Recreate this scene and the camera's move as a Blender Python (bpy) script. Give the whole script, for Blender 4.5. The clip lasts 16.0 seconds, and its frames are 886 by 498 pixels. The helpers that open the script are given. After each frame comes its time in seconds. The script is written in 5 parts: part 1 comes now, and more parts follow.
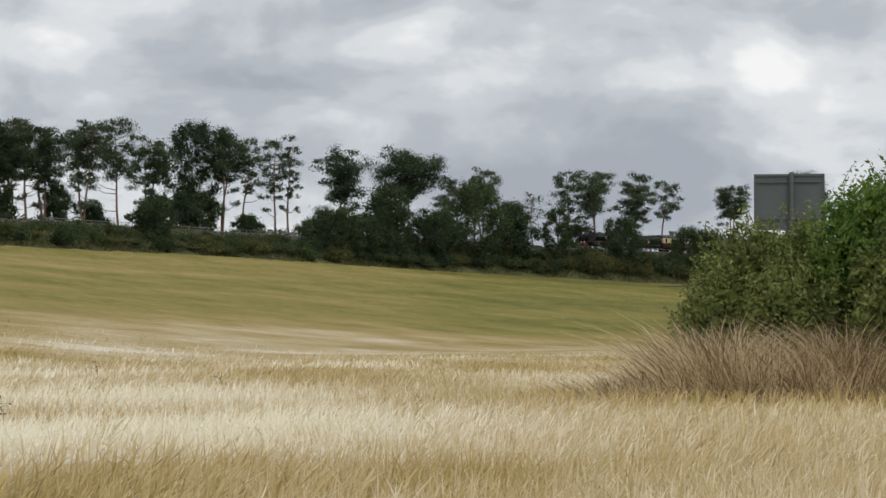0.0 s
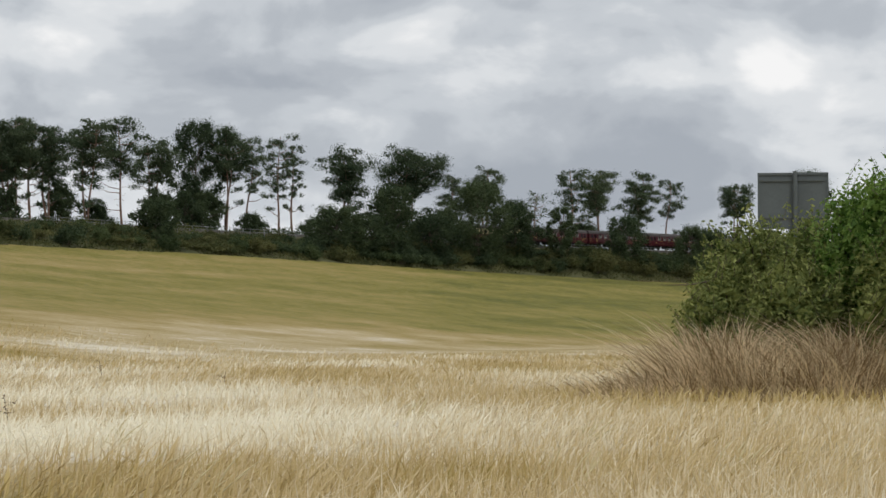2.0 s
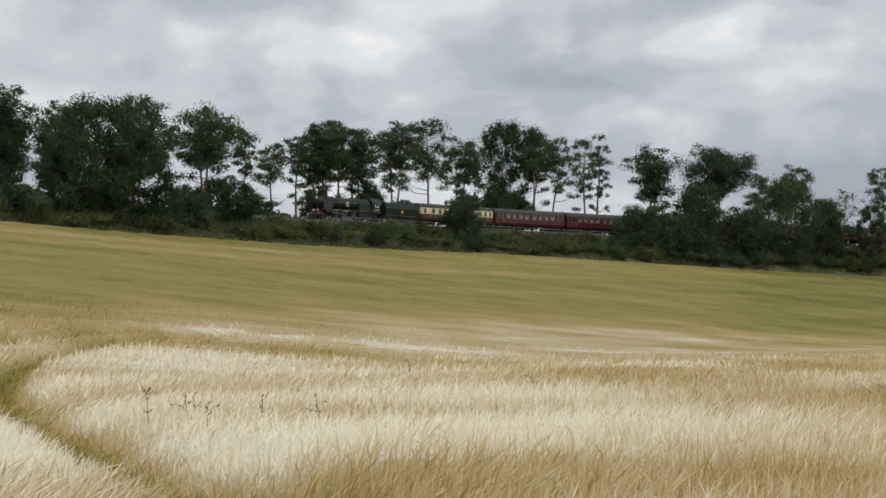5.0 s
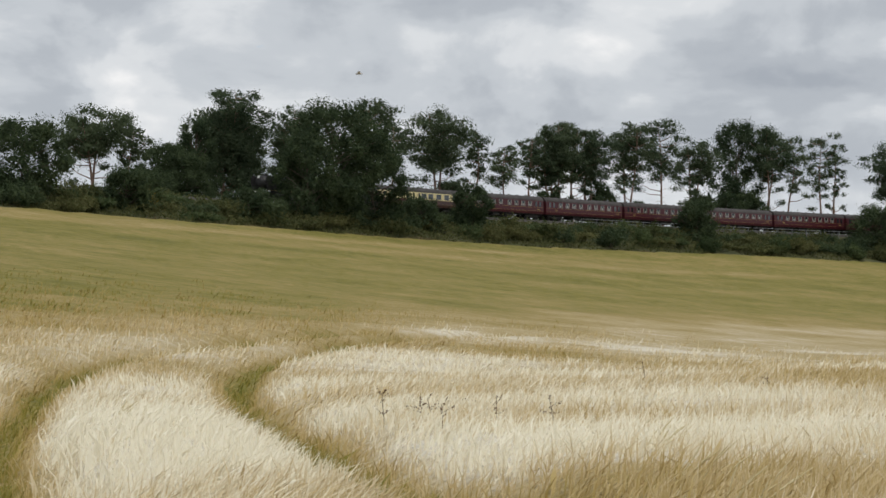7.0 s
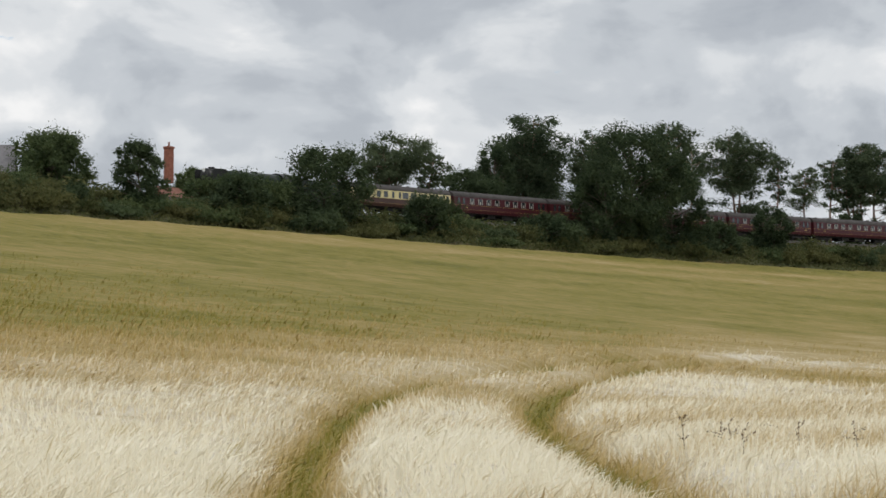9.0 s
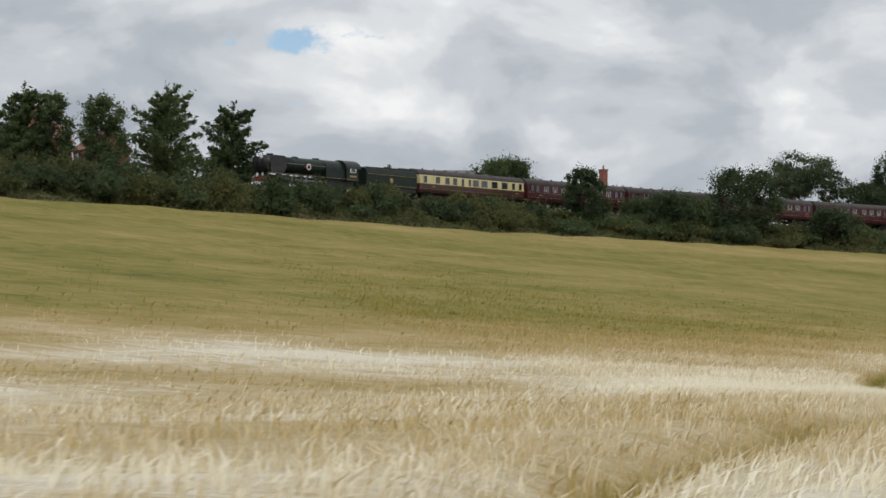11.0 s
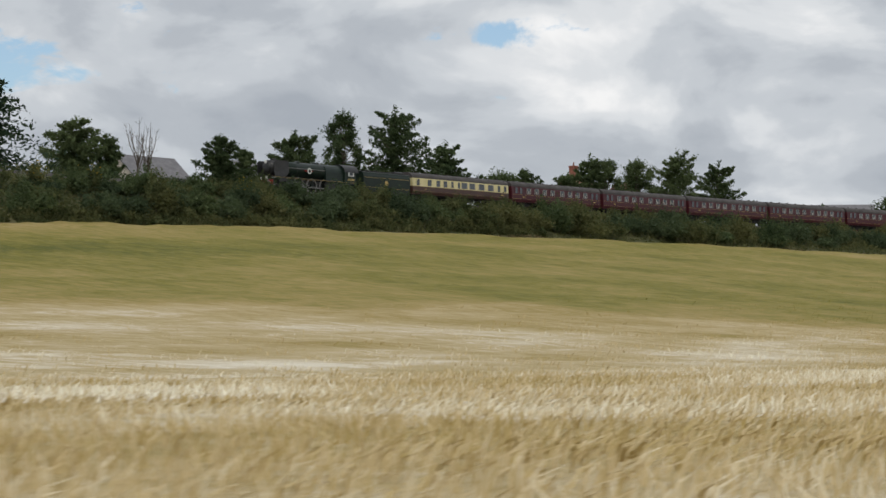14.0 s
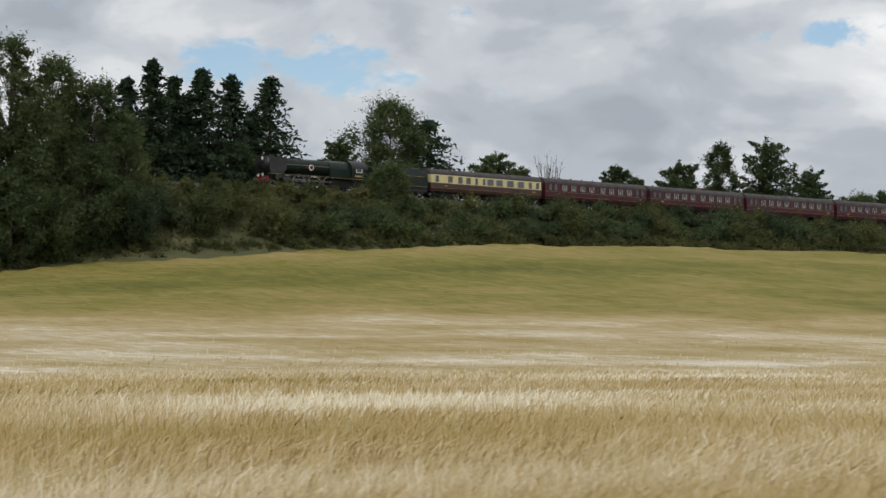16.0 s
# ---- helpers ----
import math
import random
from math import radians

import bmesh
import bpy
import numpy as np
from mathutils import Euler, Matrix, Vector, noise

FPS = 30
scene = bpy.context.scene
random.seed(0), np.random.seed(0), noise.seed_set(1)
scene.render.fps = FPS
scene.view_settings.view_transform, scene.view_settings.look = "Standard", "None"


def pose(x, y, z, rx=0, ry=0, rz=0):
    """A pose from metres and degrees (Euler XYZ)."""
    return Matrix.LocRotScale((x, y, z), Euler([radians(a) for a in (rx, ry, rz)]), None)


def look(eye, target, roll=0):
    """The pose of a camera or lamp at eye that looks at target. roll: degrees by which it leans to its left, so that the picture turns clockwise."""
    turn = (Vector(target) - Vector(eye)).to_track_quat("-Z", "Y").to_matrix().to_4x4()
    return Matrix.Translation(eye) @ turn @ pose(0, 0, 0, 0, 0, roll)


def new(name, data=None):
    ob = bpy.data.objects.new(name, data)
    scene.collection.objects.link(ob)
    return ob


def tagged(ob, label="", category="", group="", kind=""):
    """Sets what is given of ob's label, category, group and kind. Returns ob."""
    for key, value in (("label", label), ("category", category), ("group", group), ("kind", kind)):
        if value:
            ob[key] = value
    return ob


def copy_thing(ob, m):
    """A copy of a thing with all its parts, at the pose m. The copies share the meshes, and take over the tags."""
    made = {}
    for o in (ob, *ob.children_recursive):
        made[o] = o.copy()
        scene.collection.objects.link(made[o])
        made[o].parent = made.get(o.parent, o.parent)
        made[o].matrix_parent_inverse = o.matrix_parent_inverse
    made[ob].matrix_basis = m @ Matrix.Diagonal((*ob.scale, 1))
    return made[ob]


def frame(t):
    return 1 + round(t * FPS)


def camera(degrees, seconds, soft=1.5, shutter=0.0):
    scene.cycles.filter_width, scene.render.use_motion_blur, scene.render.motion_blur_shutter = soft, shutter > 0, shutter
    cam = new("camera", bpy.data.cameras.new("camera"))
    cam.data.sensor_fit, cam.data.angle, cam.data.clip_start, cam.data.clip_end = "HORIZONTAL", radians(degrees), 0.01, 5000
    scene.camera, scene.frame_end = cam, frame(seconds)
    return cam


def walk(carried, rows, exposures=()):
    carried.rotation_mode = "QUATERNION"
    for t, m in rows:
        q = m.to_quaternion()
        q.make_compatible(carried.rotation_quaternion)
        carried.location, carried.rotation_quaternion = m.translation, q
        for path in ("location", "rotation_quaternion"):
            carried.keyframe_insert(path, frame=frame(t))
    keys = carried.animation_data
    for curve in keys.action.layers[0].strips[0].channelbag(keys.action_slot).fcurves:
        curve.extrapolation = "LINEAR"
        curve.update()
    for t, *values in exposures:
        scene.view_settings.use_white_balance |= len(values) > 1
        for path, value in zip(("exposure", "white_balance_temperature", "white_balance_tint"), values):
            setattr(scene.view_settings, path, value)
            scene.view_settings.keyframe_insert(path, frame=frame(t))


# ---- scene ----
cam = camera(22.179, 16.0, soft=1.5, shutter=0.11)
# seconds, x, y, yaw, pitch, roll: the camera turns on the spot, then draws back over the field
CAM = [
    (0.00, 0.00, 0.00, -0.000, 2.261, 0.015),
    (0.50, 0.00, 0.00, -0.003, 2.257, 0.000),
    (1.00, 0.00, 0.00, -0.028, 2.257, -0.002),
    (1.50, 0.00, 0.00, -0.038, 2.257, 0.001),
    (2.00, 0.00, 0.00, -0.094, 2.233, -0.013),
    (2.50, 0.00, 0.00, -0.571, 2.250, -0.001),
    (3.00, 0.00, 0.00, -1.904, 2.249, -0.024),
    (3.50, 0.00, 0.00, -4.040, 2.251, 0.004),
    (4.00, 0.00, 0.00, -5.256, 2.253, 0.022),
    (4.20, 0.00, 0.00, -5.837, 2.242, 0.042),
    (6.30, 0.00, 0.00, -11.324, 2.232, 0.003),
    (6.50, 0.00, 0.00, -12.068, 2.224, -0.024),
    (7.00, 0.00, 0.00, -13.762, 2.272, -0.030),
    (7.50, 0.00, 0.00, -15.097, 2.368, -0.002),
    (8.00, 0.00, 0.00, -17.019, 2.540, -0.010),
    (8.50, 0.00, 0.00, -19.136, 2.714, -0.049),
    (9.00, 0.00, 0.00, -21.326, 2.902, -0.037),
    (9.50, 0.14, -0.51, -25.026, 2.892, 0.009),
    (9.70, 0.68, -2.46, -26.231, 2.898, 0.010),
    (10.00, 2.62, -9.46, -27.483, 2.888, 0.009),
    (10.50, 6.86, -24.74, -29.223, 2.833, 0.006),
    (11.00, 11.14, -40.20, -30.661, 2.751, 0.002),
    (11.50, 15.42, -55.67, -31.947, 2.664, -0.001),
    (12.00, 19.22, -71.47, -33.150, 2.593, 0.019),
    (12.50, 21.77, -88.01, -33.784, 2.606, 0.109),
    (13.00, 23.50, -105.82, -34.623, 2.638, 0.063),
    (13.50, 26.42, -123.71, -35.259, 2.595, -0.068),
    (14.00, 29.76, -141.53, -35.886, 2.569, -0.136),
    (14.50, 33.59, -158.87, -36.629, 2.468, -0.045),
    (15.00, 37.40, -173.18, -37.605, 2.488, -0.029),
    (15.50, 43.09, -177.57, -40.520, 2.477, 0.070),
    (16.00, 49.51, -178.26, -44.194, 2.637, 0.139),
]
walk(cam, [(t, Matrix.Translation((x, y, 0)) @ pose(0, 0, 0, 0, 0, -yaw) @ pose(0, 0, 0, 90 + pit) @ pose(0, 0, 0, 0, 0, rol))
           for t, x, y, yaw, pit, rol in CAM])

# ---- world and sun ----
SUN_EL, SUN_AZ = radians(52), radians(150)


def make_world():
    w = bpy.data.worlds.new("sky")
    scene.world = w
    w.use_nodes = True
    nt = w.node_tree
    nt.nodes.clear()
    N, L = nt.nodes.new, nt.links.new
    out, bg = N("ShaderNodeOutputWorld"), N("ShaderNodeBackground")
    sky = N("ShaderNodeTexSky")
    sky.sky_type, sky.sun_disc = "NISHITA", False
    sky.sun_elevation, sky.sun_rotation = SUN_EL, SUN_AZ
    dim = N("ShaderNodeMix")
    dim.data_type, dim.blend_type = "RGBA", "MULTIPLY"
    dim.inputs[0].default_value = 1.0
    dim.inputs[7].default_value = (0.105, 0.11, 0.115, 1)
    L(sky.outputs[0], dim.inputs[6])
    co, mp = N("ShaderNodeTexCoord"), N("ShaderNodeMapping")
    mp.inputs["Scale"].default_value = (1.0, 1.0, 1.8)
    mp.inputs["Location"].default_value = (2.35, 0.6, 0.15)
    L(co.outputs["Generated"], mp.inputs[0])

    def noise_tex(scale, detail, rough, dist=0.0, off=None):
        n = N("ShaderNodeTexNoise")
        n.inputs["Scale"].default_value, n.inputs["Detail"].default_value = scale, detail
        n.inputs["Roughness"].default_value, n.inputs["Distortion"].default_value = rough, dist
        L((off or mp).outputs[0], n.inputs["Vector"])
        return n.outputs[0]

    def ramp(src, stops):
        r = N("ShaderNodeValToRGB")
        r.color_ramp.interpolation = "EASE"
        while len(r.color_ramp.elements) < len(stops):
            r.color_ramp.elements.new(0.5)
        for e, (p, c) in zip(r.color_ramp.elements, stops):
            e.position, e.color = p, (*c, 1)
        L(src, r.inputs[0])
        return r.outputs[0]

    mp2 = N("ShaderNodeMapping")
    mp2.inputs["Scale"].default_value = (1.0, 1.0, 5.0)
    mp2.inputs["Location"].default_value = (0.4, 1.7, 0.9)
    L(co.outputs["Generated"], mp2.inputs[0])
    big = noise_tex(3.6, 3, 0.5, 0.3, mp2)
    fine = noise_tex(13.5, 9, 0.5, 0.25)
    mix = N("ShaderNodeMix")
    mix.data_type = "FLOAT"
    mix.inputs[0].default_value = 0.6
    L(big, mix.inputs[2]), L(fine, mix.inputs[3])
    cloud = ramp(mix.outputs[0], [(0.36, (0.39, 0.425, 0.475)), (0.435, (0.47, 0.505, 0.55)), (0.49, (0.57, 0.605, 0.645)), (0.55, (0.72, 0.745, 0.77)), (0.63, (0.93, 0.93, 0.93))])

    def calc(op, a, b=0.0):
        k = N("ShaderNodeMath")
        k.operation = op
        for i, v in enumerate((a, b)):
            if isinstance(v, (int, float)):
                k.inputs[i].default_value = v
            else:
                L(v, k.inputs[i])
        return k.outputs[0]

    # the cloud breaks up into blue over the western wood
    sep = N("ShaderNodeSeparateXYZ")
    L(co.outputs["Generated"], sep.inputs[0])
    az = calc("MULTIPLY", calc("ARCTAN2", sep.outputs[0], sep.outputs[1]), 57.2958)
    el = calc("MULTIPLY", calc("ARCSINE", sep.outputs[2]), 57.2958)
    def break_at(a0, e0, wa, we):
        u, v = calc("DIVIDE", calc("SUBTRACT", az, a0), wa), calc("DIVIDE", calc("SUBTRACT", el, e0), we)
        return calc("EXPONENT", calc("MULTIPLY", calc("ADD", calc("MULTIPLY", u, u), calc("MULTIPLY", v, v)), -1.0))

    rift = calc("ADD", break_at(-50.8, 6.9, 5.0, 1.2), calc("ADD", break_at(-35.0, 8.0, 3.0, 0.7), calc("MULTIPLY", break_at(7.0, 8.8, 4.0, 0.5), 0.8)))
    torn = calc("SUBTRACT", calc("ADD", calc("MULTIPLY", noise_tex(4.3, 5, 0.55, 0.4, mp2), 0.45), calc("MULTIPLY", noise_tex(21.0, 7, 0.6, 0.3), 0.55)), calc("MULTIPLY", rift, 0.15))
    gap = ramp(torn, [(0.325, (0, 0, 0)), (0.385, (1, 1, 1))])
    cover = N("ShaderNodeMix")
    cover.data_type = "RGBA"
    L(gap, cover.inputs[0]), L(dim.outputs[2], cover.inputs[6]), L(cloud, cover.inputs[7])
    L(cover.outputs[2], bg.inputs[0])
    bg.inputs[1].default_value = 0.98
    L(bg.outputs[0], out.inputs[0])


make_world()
sun = new("sun", bpy.data.lights.new("sun", "SUN"))
sun.data.energy, sun.data.angle, sun.data.color = 1.1, radians(10), (1.0, 0.95, 0.87)
sun.matrix_world = look((0, 0, 0), (-math.cos(SUN_EL) * math.sin(SUN_AZ), -math.cos(SUN_EL) * math.cos(SUN_AZ), -math.sin(SUN_EL)))
scene.view_settings.exposure = 0.0


# ---- materials ----
def mat(name, a, b, rough=0.8, metal=0.0, scale=2.0, bump=0.3, island=0.0, per_object=0.0, fine=14.0, spec=0.3, streak=None, leafy=0.0):
    """A surface that wanders between the colours a and b at two scales; island and per_object: how far leaves or whole things differ."""
    m = bpy.data.materials.new(name)
    m.use_nodes = True
    nt = m.node_tree
    N, L = nt.nodes.new, nt.links.new
    p = nt.nodes["Principled BSDF"]
    p.inputs["Roughness"].default_value, p.inputs["Metallic"].default_value = rough, metal
    p.inputs["Specular IOR Level"].default_value = spec
    co = N("ShaderNodeTexCoord")
    src = co.outputs["Object"]
    if streak:
        mp = N("ShaderNodeMapping")
        mp.inputs["Scale"].default_value = streak
        L(src, mp.inputs[0])
        src = mp.outputs[0]
    n1, n2 = N("ShaderNodeTexNoise"), N("ShaderNodeTexNoise")
    n1.inputs["Scale"].default_value, n1.inputs["Detail"].default_value = scale, 4
    n2.inputs["Scale"].default_value, n2.inputs["Detail"].default_value = scale * fine, 3
    L(src, n1.inputs["Vector"]), L(src, n2.inputs["Vector"])

    def math_node(op, x, y):
        k = N("ShaderNodeMath")
        k.operation = op
        for i, v in enumerate((x, y)):
            if isinstance(v, (int, float)):
                k.inputs[i].default_value = v
            else:
                L(v, k.inputs[i])
        return k.outputs[0]

    f = math_node("ADD", math_node("MULTIPLY", n1.outputs[0], 0.65), math_node("MULTIPLY", n2.outputs[0], 0.35))
    f = math_node("ADD", math_node("MULTIPLY", math_node("SUBTRACT", f, 0.5), 2.6), 0.5)
    if island:
        g = N("ShaderNodeNewGeometry")
        f = math_node("ADD", f, math_node("MULTIPLY", math_node("SUBTRACT", g.outputs["Random Per Island"], 0.5), island))
    if per_object:
        o = N("ShaderNodeObjectInfo")
        f = math_node("ADD", f, math_node("MULTIPLY", math_node("SUBTRACT", o.outputs["Random"], 0.5), per_object))
    c = N("ShaderNodeMix")
    c.data_type, c.clamp_factor = "RGBA", True
    c.inputs[6].default_value, c.inputs[7].default_value = (*a, 1), (*b, 1)
    L(f, c.inputs[0])
    L(c.outputs[2], p.inputs["Base Color"])
    if leafy:
        # thin leaves let light through
        tr, ms = N("ShaderNodeBsdfTranslucent"), N("ShaderNodeMixShader")
        ms.inputs[0].default_value = leafy
        L(c.outputs[2], tr.inputs[0]), L(p.outputs[0], ms.inputs[1]), L(tr.outputs[0], ms.inputs[2])
        L(ms.outputs[0], nt.nodes["Material Output"].inputs[0])
    if bump:
        bn = N("ShaderNodeBump")
        bn.inputs["Strength"].default_value, bn.inputs["Distance"].default_value = bump, 0.05
        L(n2.outputs[0], bn.inputs["Height"]), L(bn.outputs[0], p.inputs["Normal"])
    return m


BARK_PINE = mat("pine_bark", (0.12, 0.08, 0.06), (0.30, 0.19, 0.14), 0.9, scale=1.2)
BARK = mat("bark", (0.06, 0.05, 0.04), (0.16, 0.13, 0.10), 0.9, scale=1.5)
NEEDLES = mat("pine_needles", (0.046, 0.074, 0.040), (0.124, 0.158, 0.084), 0.75, scale=0.5, bump=0, island=0.5, per_object=0.5, leafy=0.45)
LEAVES_DARK = mat("dark_leaves", (0.034, 0.058, 0.028), (0.104, 0.140, 0.064), 0.7, scale=0.4, bump=0, island=0.5, per_object=0.6, leafy=0.45)
LEAVES = mat("leaves", (0.052, 0.083, 0.034), (0.134, 0.172, 0.070), 0.7, scale=0.4, bump=0, island=0.6, per_object=0.6, leafy=0.45)
LEAVES_SCRUB = mat("scrub_leaves", (0.058, 0.080, 0.029), (0.167, 0.167, 0.065), 0.75, scale=0.4, bump=0, island=0.5, per_object=0.8, leafy=0.45)
LEAVES_YOUNG = mat("fresh_hedge_leaves", (0.075, 0.155, 0.026), (0.250, 0.375, 0.090), 0.6, scale=0.8, bump=0, island=1.0, leafy=0.45)
LEAVES_FRUIT = mat("dull_hedge_leaves", (0.095, 0.135, 0.036), (0.350, 0.385, 0.125), 0.7, scale=0.8, bump=0, island=1.0, leafy=0.45)
SPRUCE = mat("spruce_needles", (0.017, 0.039, 0.022), (0.056, 0.087, 0.042), 0.8, scale=0.5, bump=0, island=0.8, leafy=0.35)
GORSE = mat("gorse_flowers", (0.35, 0.24, 0.02), (0.55, 0.40, 0.04), 0.7, bump=0, island=1.0, leafy=0.45)
DRY_GRASS = mat("dry_grass", (0.26, 0.18, 0.09), (0.88, 0.73, 0.49), 0.8, scale=0.9, bump=0, island=1.5, leafy=0.35)
VERGE = mat("verge_grass", (0.13, 0.10, 0.05), (0.30, 0.24, 0.13), 0.85, scale=0.4, bump=0, island=0.7, leafy=0.35)
EAR = mat("barley_ears", (0.42, 0.36, 0.15), (0.86, 0.75, 0.50), 0.55, scale=0.10, bump=0, island=0.8, fine=9, spec=0.4)
STALK = mat("weed_stalks", (0.10, 0.06, 0.03), (0.22, 0.15, 0.08), 0.8, scale=2, bump=0, island=1.0)
BALLAST = mat("ballast", (0.05, 0.046, 0.042), (0.12, 0.108, 0.10), 0.95, scale=3, bump=0.8)
STEEL = mat("rail_steel", (0.16, 0.10, 0.07), (0.30, 0.24, 0.20), 0.5, 0.7, scale=2)
FENCE = mat("galvanised_rail", (0.22, 0.23, 0.24), (0.34, 0.35, 0.36), 0.55, 0.5, scale=4)
LOCO_GREEN = mat("loco_green_paint", (0.006, 0.014, 0.010), (0.014, 0.026, 0.018), 0.34, scale=1.2, bump=0.05, spec=0.3)
LOCO_BLACK = mat("loco_black_paint", (0.010, 0.010, 0.011), (0.028, 0.027, 0.026), 0.42, scale=2, bump=0.1, spec=0.5)
WHEEL_STEEL = mat("motion_steel", (0.18, 0.17, 0.16), (0.38, 0.37, 0.35), 0.35, 0.8, scale=4)
RED = mat("buffer_beam_red", (0.20, 0.02, 0.018), (0.31, 0.036, 0.03), 0.5, scale=3)
WHITE = mat("white_enamel", (0.72, 0.72, 0.68), (0.82, 0.82, 0.78), 0.4, scale=5)
MAROON = mat("maroon_paint", (0.050, 0.009, 0.014), (0.082, 0.016, 0.022), 0.36, scale=0.8, bump=0.03, spec=0.35)
CREAM = mat("cream_paint", (0.60, 0.52, 0.27), (0.72, 0.64, 0.36), 0.4, scale=0.8, bump=0.03)
CHOC = mat("brown_paint", (0.045, 0.018, 0.014), (0.085, 0.036, 0.028), 0.35, scale=0.8, bump=0.03, spec=0.5)
ROOF = mat("coach_roof_grey", (0.045, 0.041, 0.040), (0.10, 0.09, 0.087), 0.75, scale=1.0, bump=0.15)
UNDER = mat("underframe_black", (0.012, 0.012, 0.012), (0.04, 0.036, 0.032), 0.8, scale=3)
LINING = mat("gold_lining", (0.45, 0.32, 0.10), (0.58, 0.42, 0.16), 0.5, scale=4, bump=0)
GLASS = mat("coach_window_glass", (0.02, 0.025, 0.03), (0.05, 0.06, 0.065), 0.06, scale=1.0, bump=0, per_object=0.8, spec=0.9)
CURTAIN = mat("table_lamp_shade_and_curtain", (0.26, 0.24, 0.22), (0.42, 0.39, 0.35), 0.8, scale=4, bump=0)
BRICK = mat("red_brick", (0.23, 0.085, 0.06), (0.38, 0.16, 0.11), 0.9, scale=3, bump=0.4, fine=6)
TILE_RED = mat("red_roof_tiles", (0.20, 0.09, 0.07), (0.33, 0.17, 0.13), 0.85, scale=1.5, bump=0.4)
TILE_GREY = mat("grey_slates", (0.14, 0.14, 0.15), (0.25, 0.24, 0.25), 0.8, scale=1.5, bump=0.4)
RENDERED = mat("pale_wall_render", (0.45, 0.40, 0.34), (0.6, 0.55, 0.48), 0.9, scale=1)
SIGN_BACK = mat("grey_green_sign_back", (0.088, 0.104, 0.110), (0.118, 0.138, 0.145), 0.6, scale=1.2, bump=0.05)
BIRD = mat("bird_feathers", (0.30, 0.30, 0.31), (0.55, 0.55, 0.56), 0.8, bump=0)


# ---- the railway's line ----
S_MID, S_HALF, S_LO, S_HI = 665.813, 520.0, 572.0, 1196.0
LINE_X0, LINE_H, LINE_Z = [-150.237, 31.354], [0.778967, -0.482025, 0.642586, -0.104711, -0.059008, 0.018915], [24.4806, -2.2578, 1.1837, -0.0944]
CAR_TOP = 3.85


def cheb(c, u):
    return np.polynomial.chebyshev.chebval(u, c)


S = np.arange(440.0, 1500.0, 4.0)
_u = (np.clip(S, S_LO, S_HI) - S_MID) / S_HALF
_h = cheb(LINE_H, _u)
SX = np.concatenate([[0], np.cumsum((np.sin(_h)[1:] + np.sin(_h)[:-1]) * 2)])
SY = np.concatenate([[0], np.cumsum((np.cos(_h)[1:] + np.cos(_h)[:-1]) * 2)])
SX += -136.134 - np.interp(801.813, S, SX)
SY += 166.574 - np.interp(801.813, S, SY)
SZ = cheb(LINE_Z, _u) - CAR_TOP
NX, NY = -np.cos(_h), np.sin(_h)
if (0 - np.interp(800, S, SX)) * np.interp(800, S, NX) < 0:
    NX, NY = -NX, -NY


def rail(s, off=0.0):
    """Place beside the line: s metres along it, off metres towards the field, at rail height."""
    return Vector((np.interp(s, S, SX) + off * np.interp(s, S, NX), np.interp(s, S, SY) + off * np.interp(s, S, NY), np.interp(s, S, SZ)))


EDGE_S = [560, 589, 612, 631, 646, 670, 687, 702, 722, 768, 821, 862, 896, 948, 987, 1045, 1112, 1177, 1300]
EDGE_Z = [6.0, 8.0, 10.4, 11.8, 12.9, 13.7, 14.0, 14.0, 14.4, 14.8, 14.6, 14.8, 14.7, 14.2, 13.9, 14.1, 13.0, 11.9, 11.0]
_e = np.interp(S, EDGE_S, EDGE_Z)
_k = np.exp(-(np.arange(-12, 13) / 4.5) ** 2)
EDGE = np.convolve(np.pad(_e, 12, mode="edge"), _k / _k.sum(), mode="valid")
BASE = -1.75
CROP = 0.82


def line_coords_exact(x, y):
    """Metres along the line and metres off it (towards the field positive), for arrays."""
    x, y = np.asarray(x, float).ravel(), np.asarray(y, float).ravel()
    s, q = np.empty_like(x), np.empty_like(x)
    for a in range(0, len(x), 4000):
        b = slice(a, a + 4000)
        dx, dy = x[b, None] - SX[None], y[b, None] - SY[None]
        d2 = dx * dx + dy * dy
        i = d2.argmin(1)
        r = np.arange(len(i))
        s[b] = S[i]
        side = np.sign(dx[r, i] * NX[i] + dy[r, i] * NY[i])
        q[b] = np.sqrt(d2[r, i]) * np.where(side == 0, 1, side)
    return s, q


GX, GY = np.arange(-220, 301, 2.0), np.arange(-340, 601, 2.0)
GS, GQ = (a.reshape(len(GY), len(GX)) for a in line_coords_exact(*[m.ravel() for m in np.meshgrid(GX, GY)]))


def line_coords(x, y):
    """The same, read off a two-metre net where it reaches."""
    x, y = np.asarray(x, float).ravel(), np.asarray(y, float).ravel()
    if len(x) < 2000:
        return line_coords_exact(x, y)
    s, q = np.empty_like(x), np.empty_like(x)
    inside = (x > GX[0]) & (x < GX[-1] - 2) & (y > GY[0]) & (y < GY[-1] - 2)
    if (~inside).any():
        s[~inside], q[~inside] = line_coords_exact(x[~inside], y[~inside])
    fx, fy = (x[inside] - GX[0]) / 2, (y[inside] - GY[0]) / 2
    i, j = fx.astype(int), fy.astype(int)
    u, v = fx - i, fy - j
    for grid, res in ((GS, s), (GQ, q)):
        res[inside] = (grid[j, i] * (1 - u) + grid[j, i + 1] * u) * (1 - v) + (grid[j + 1, i] * (1 - u) + grid[j + 1, i + 1] * u) * v
    return s, q


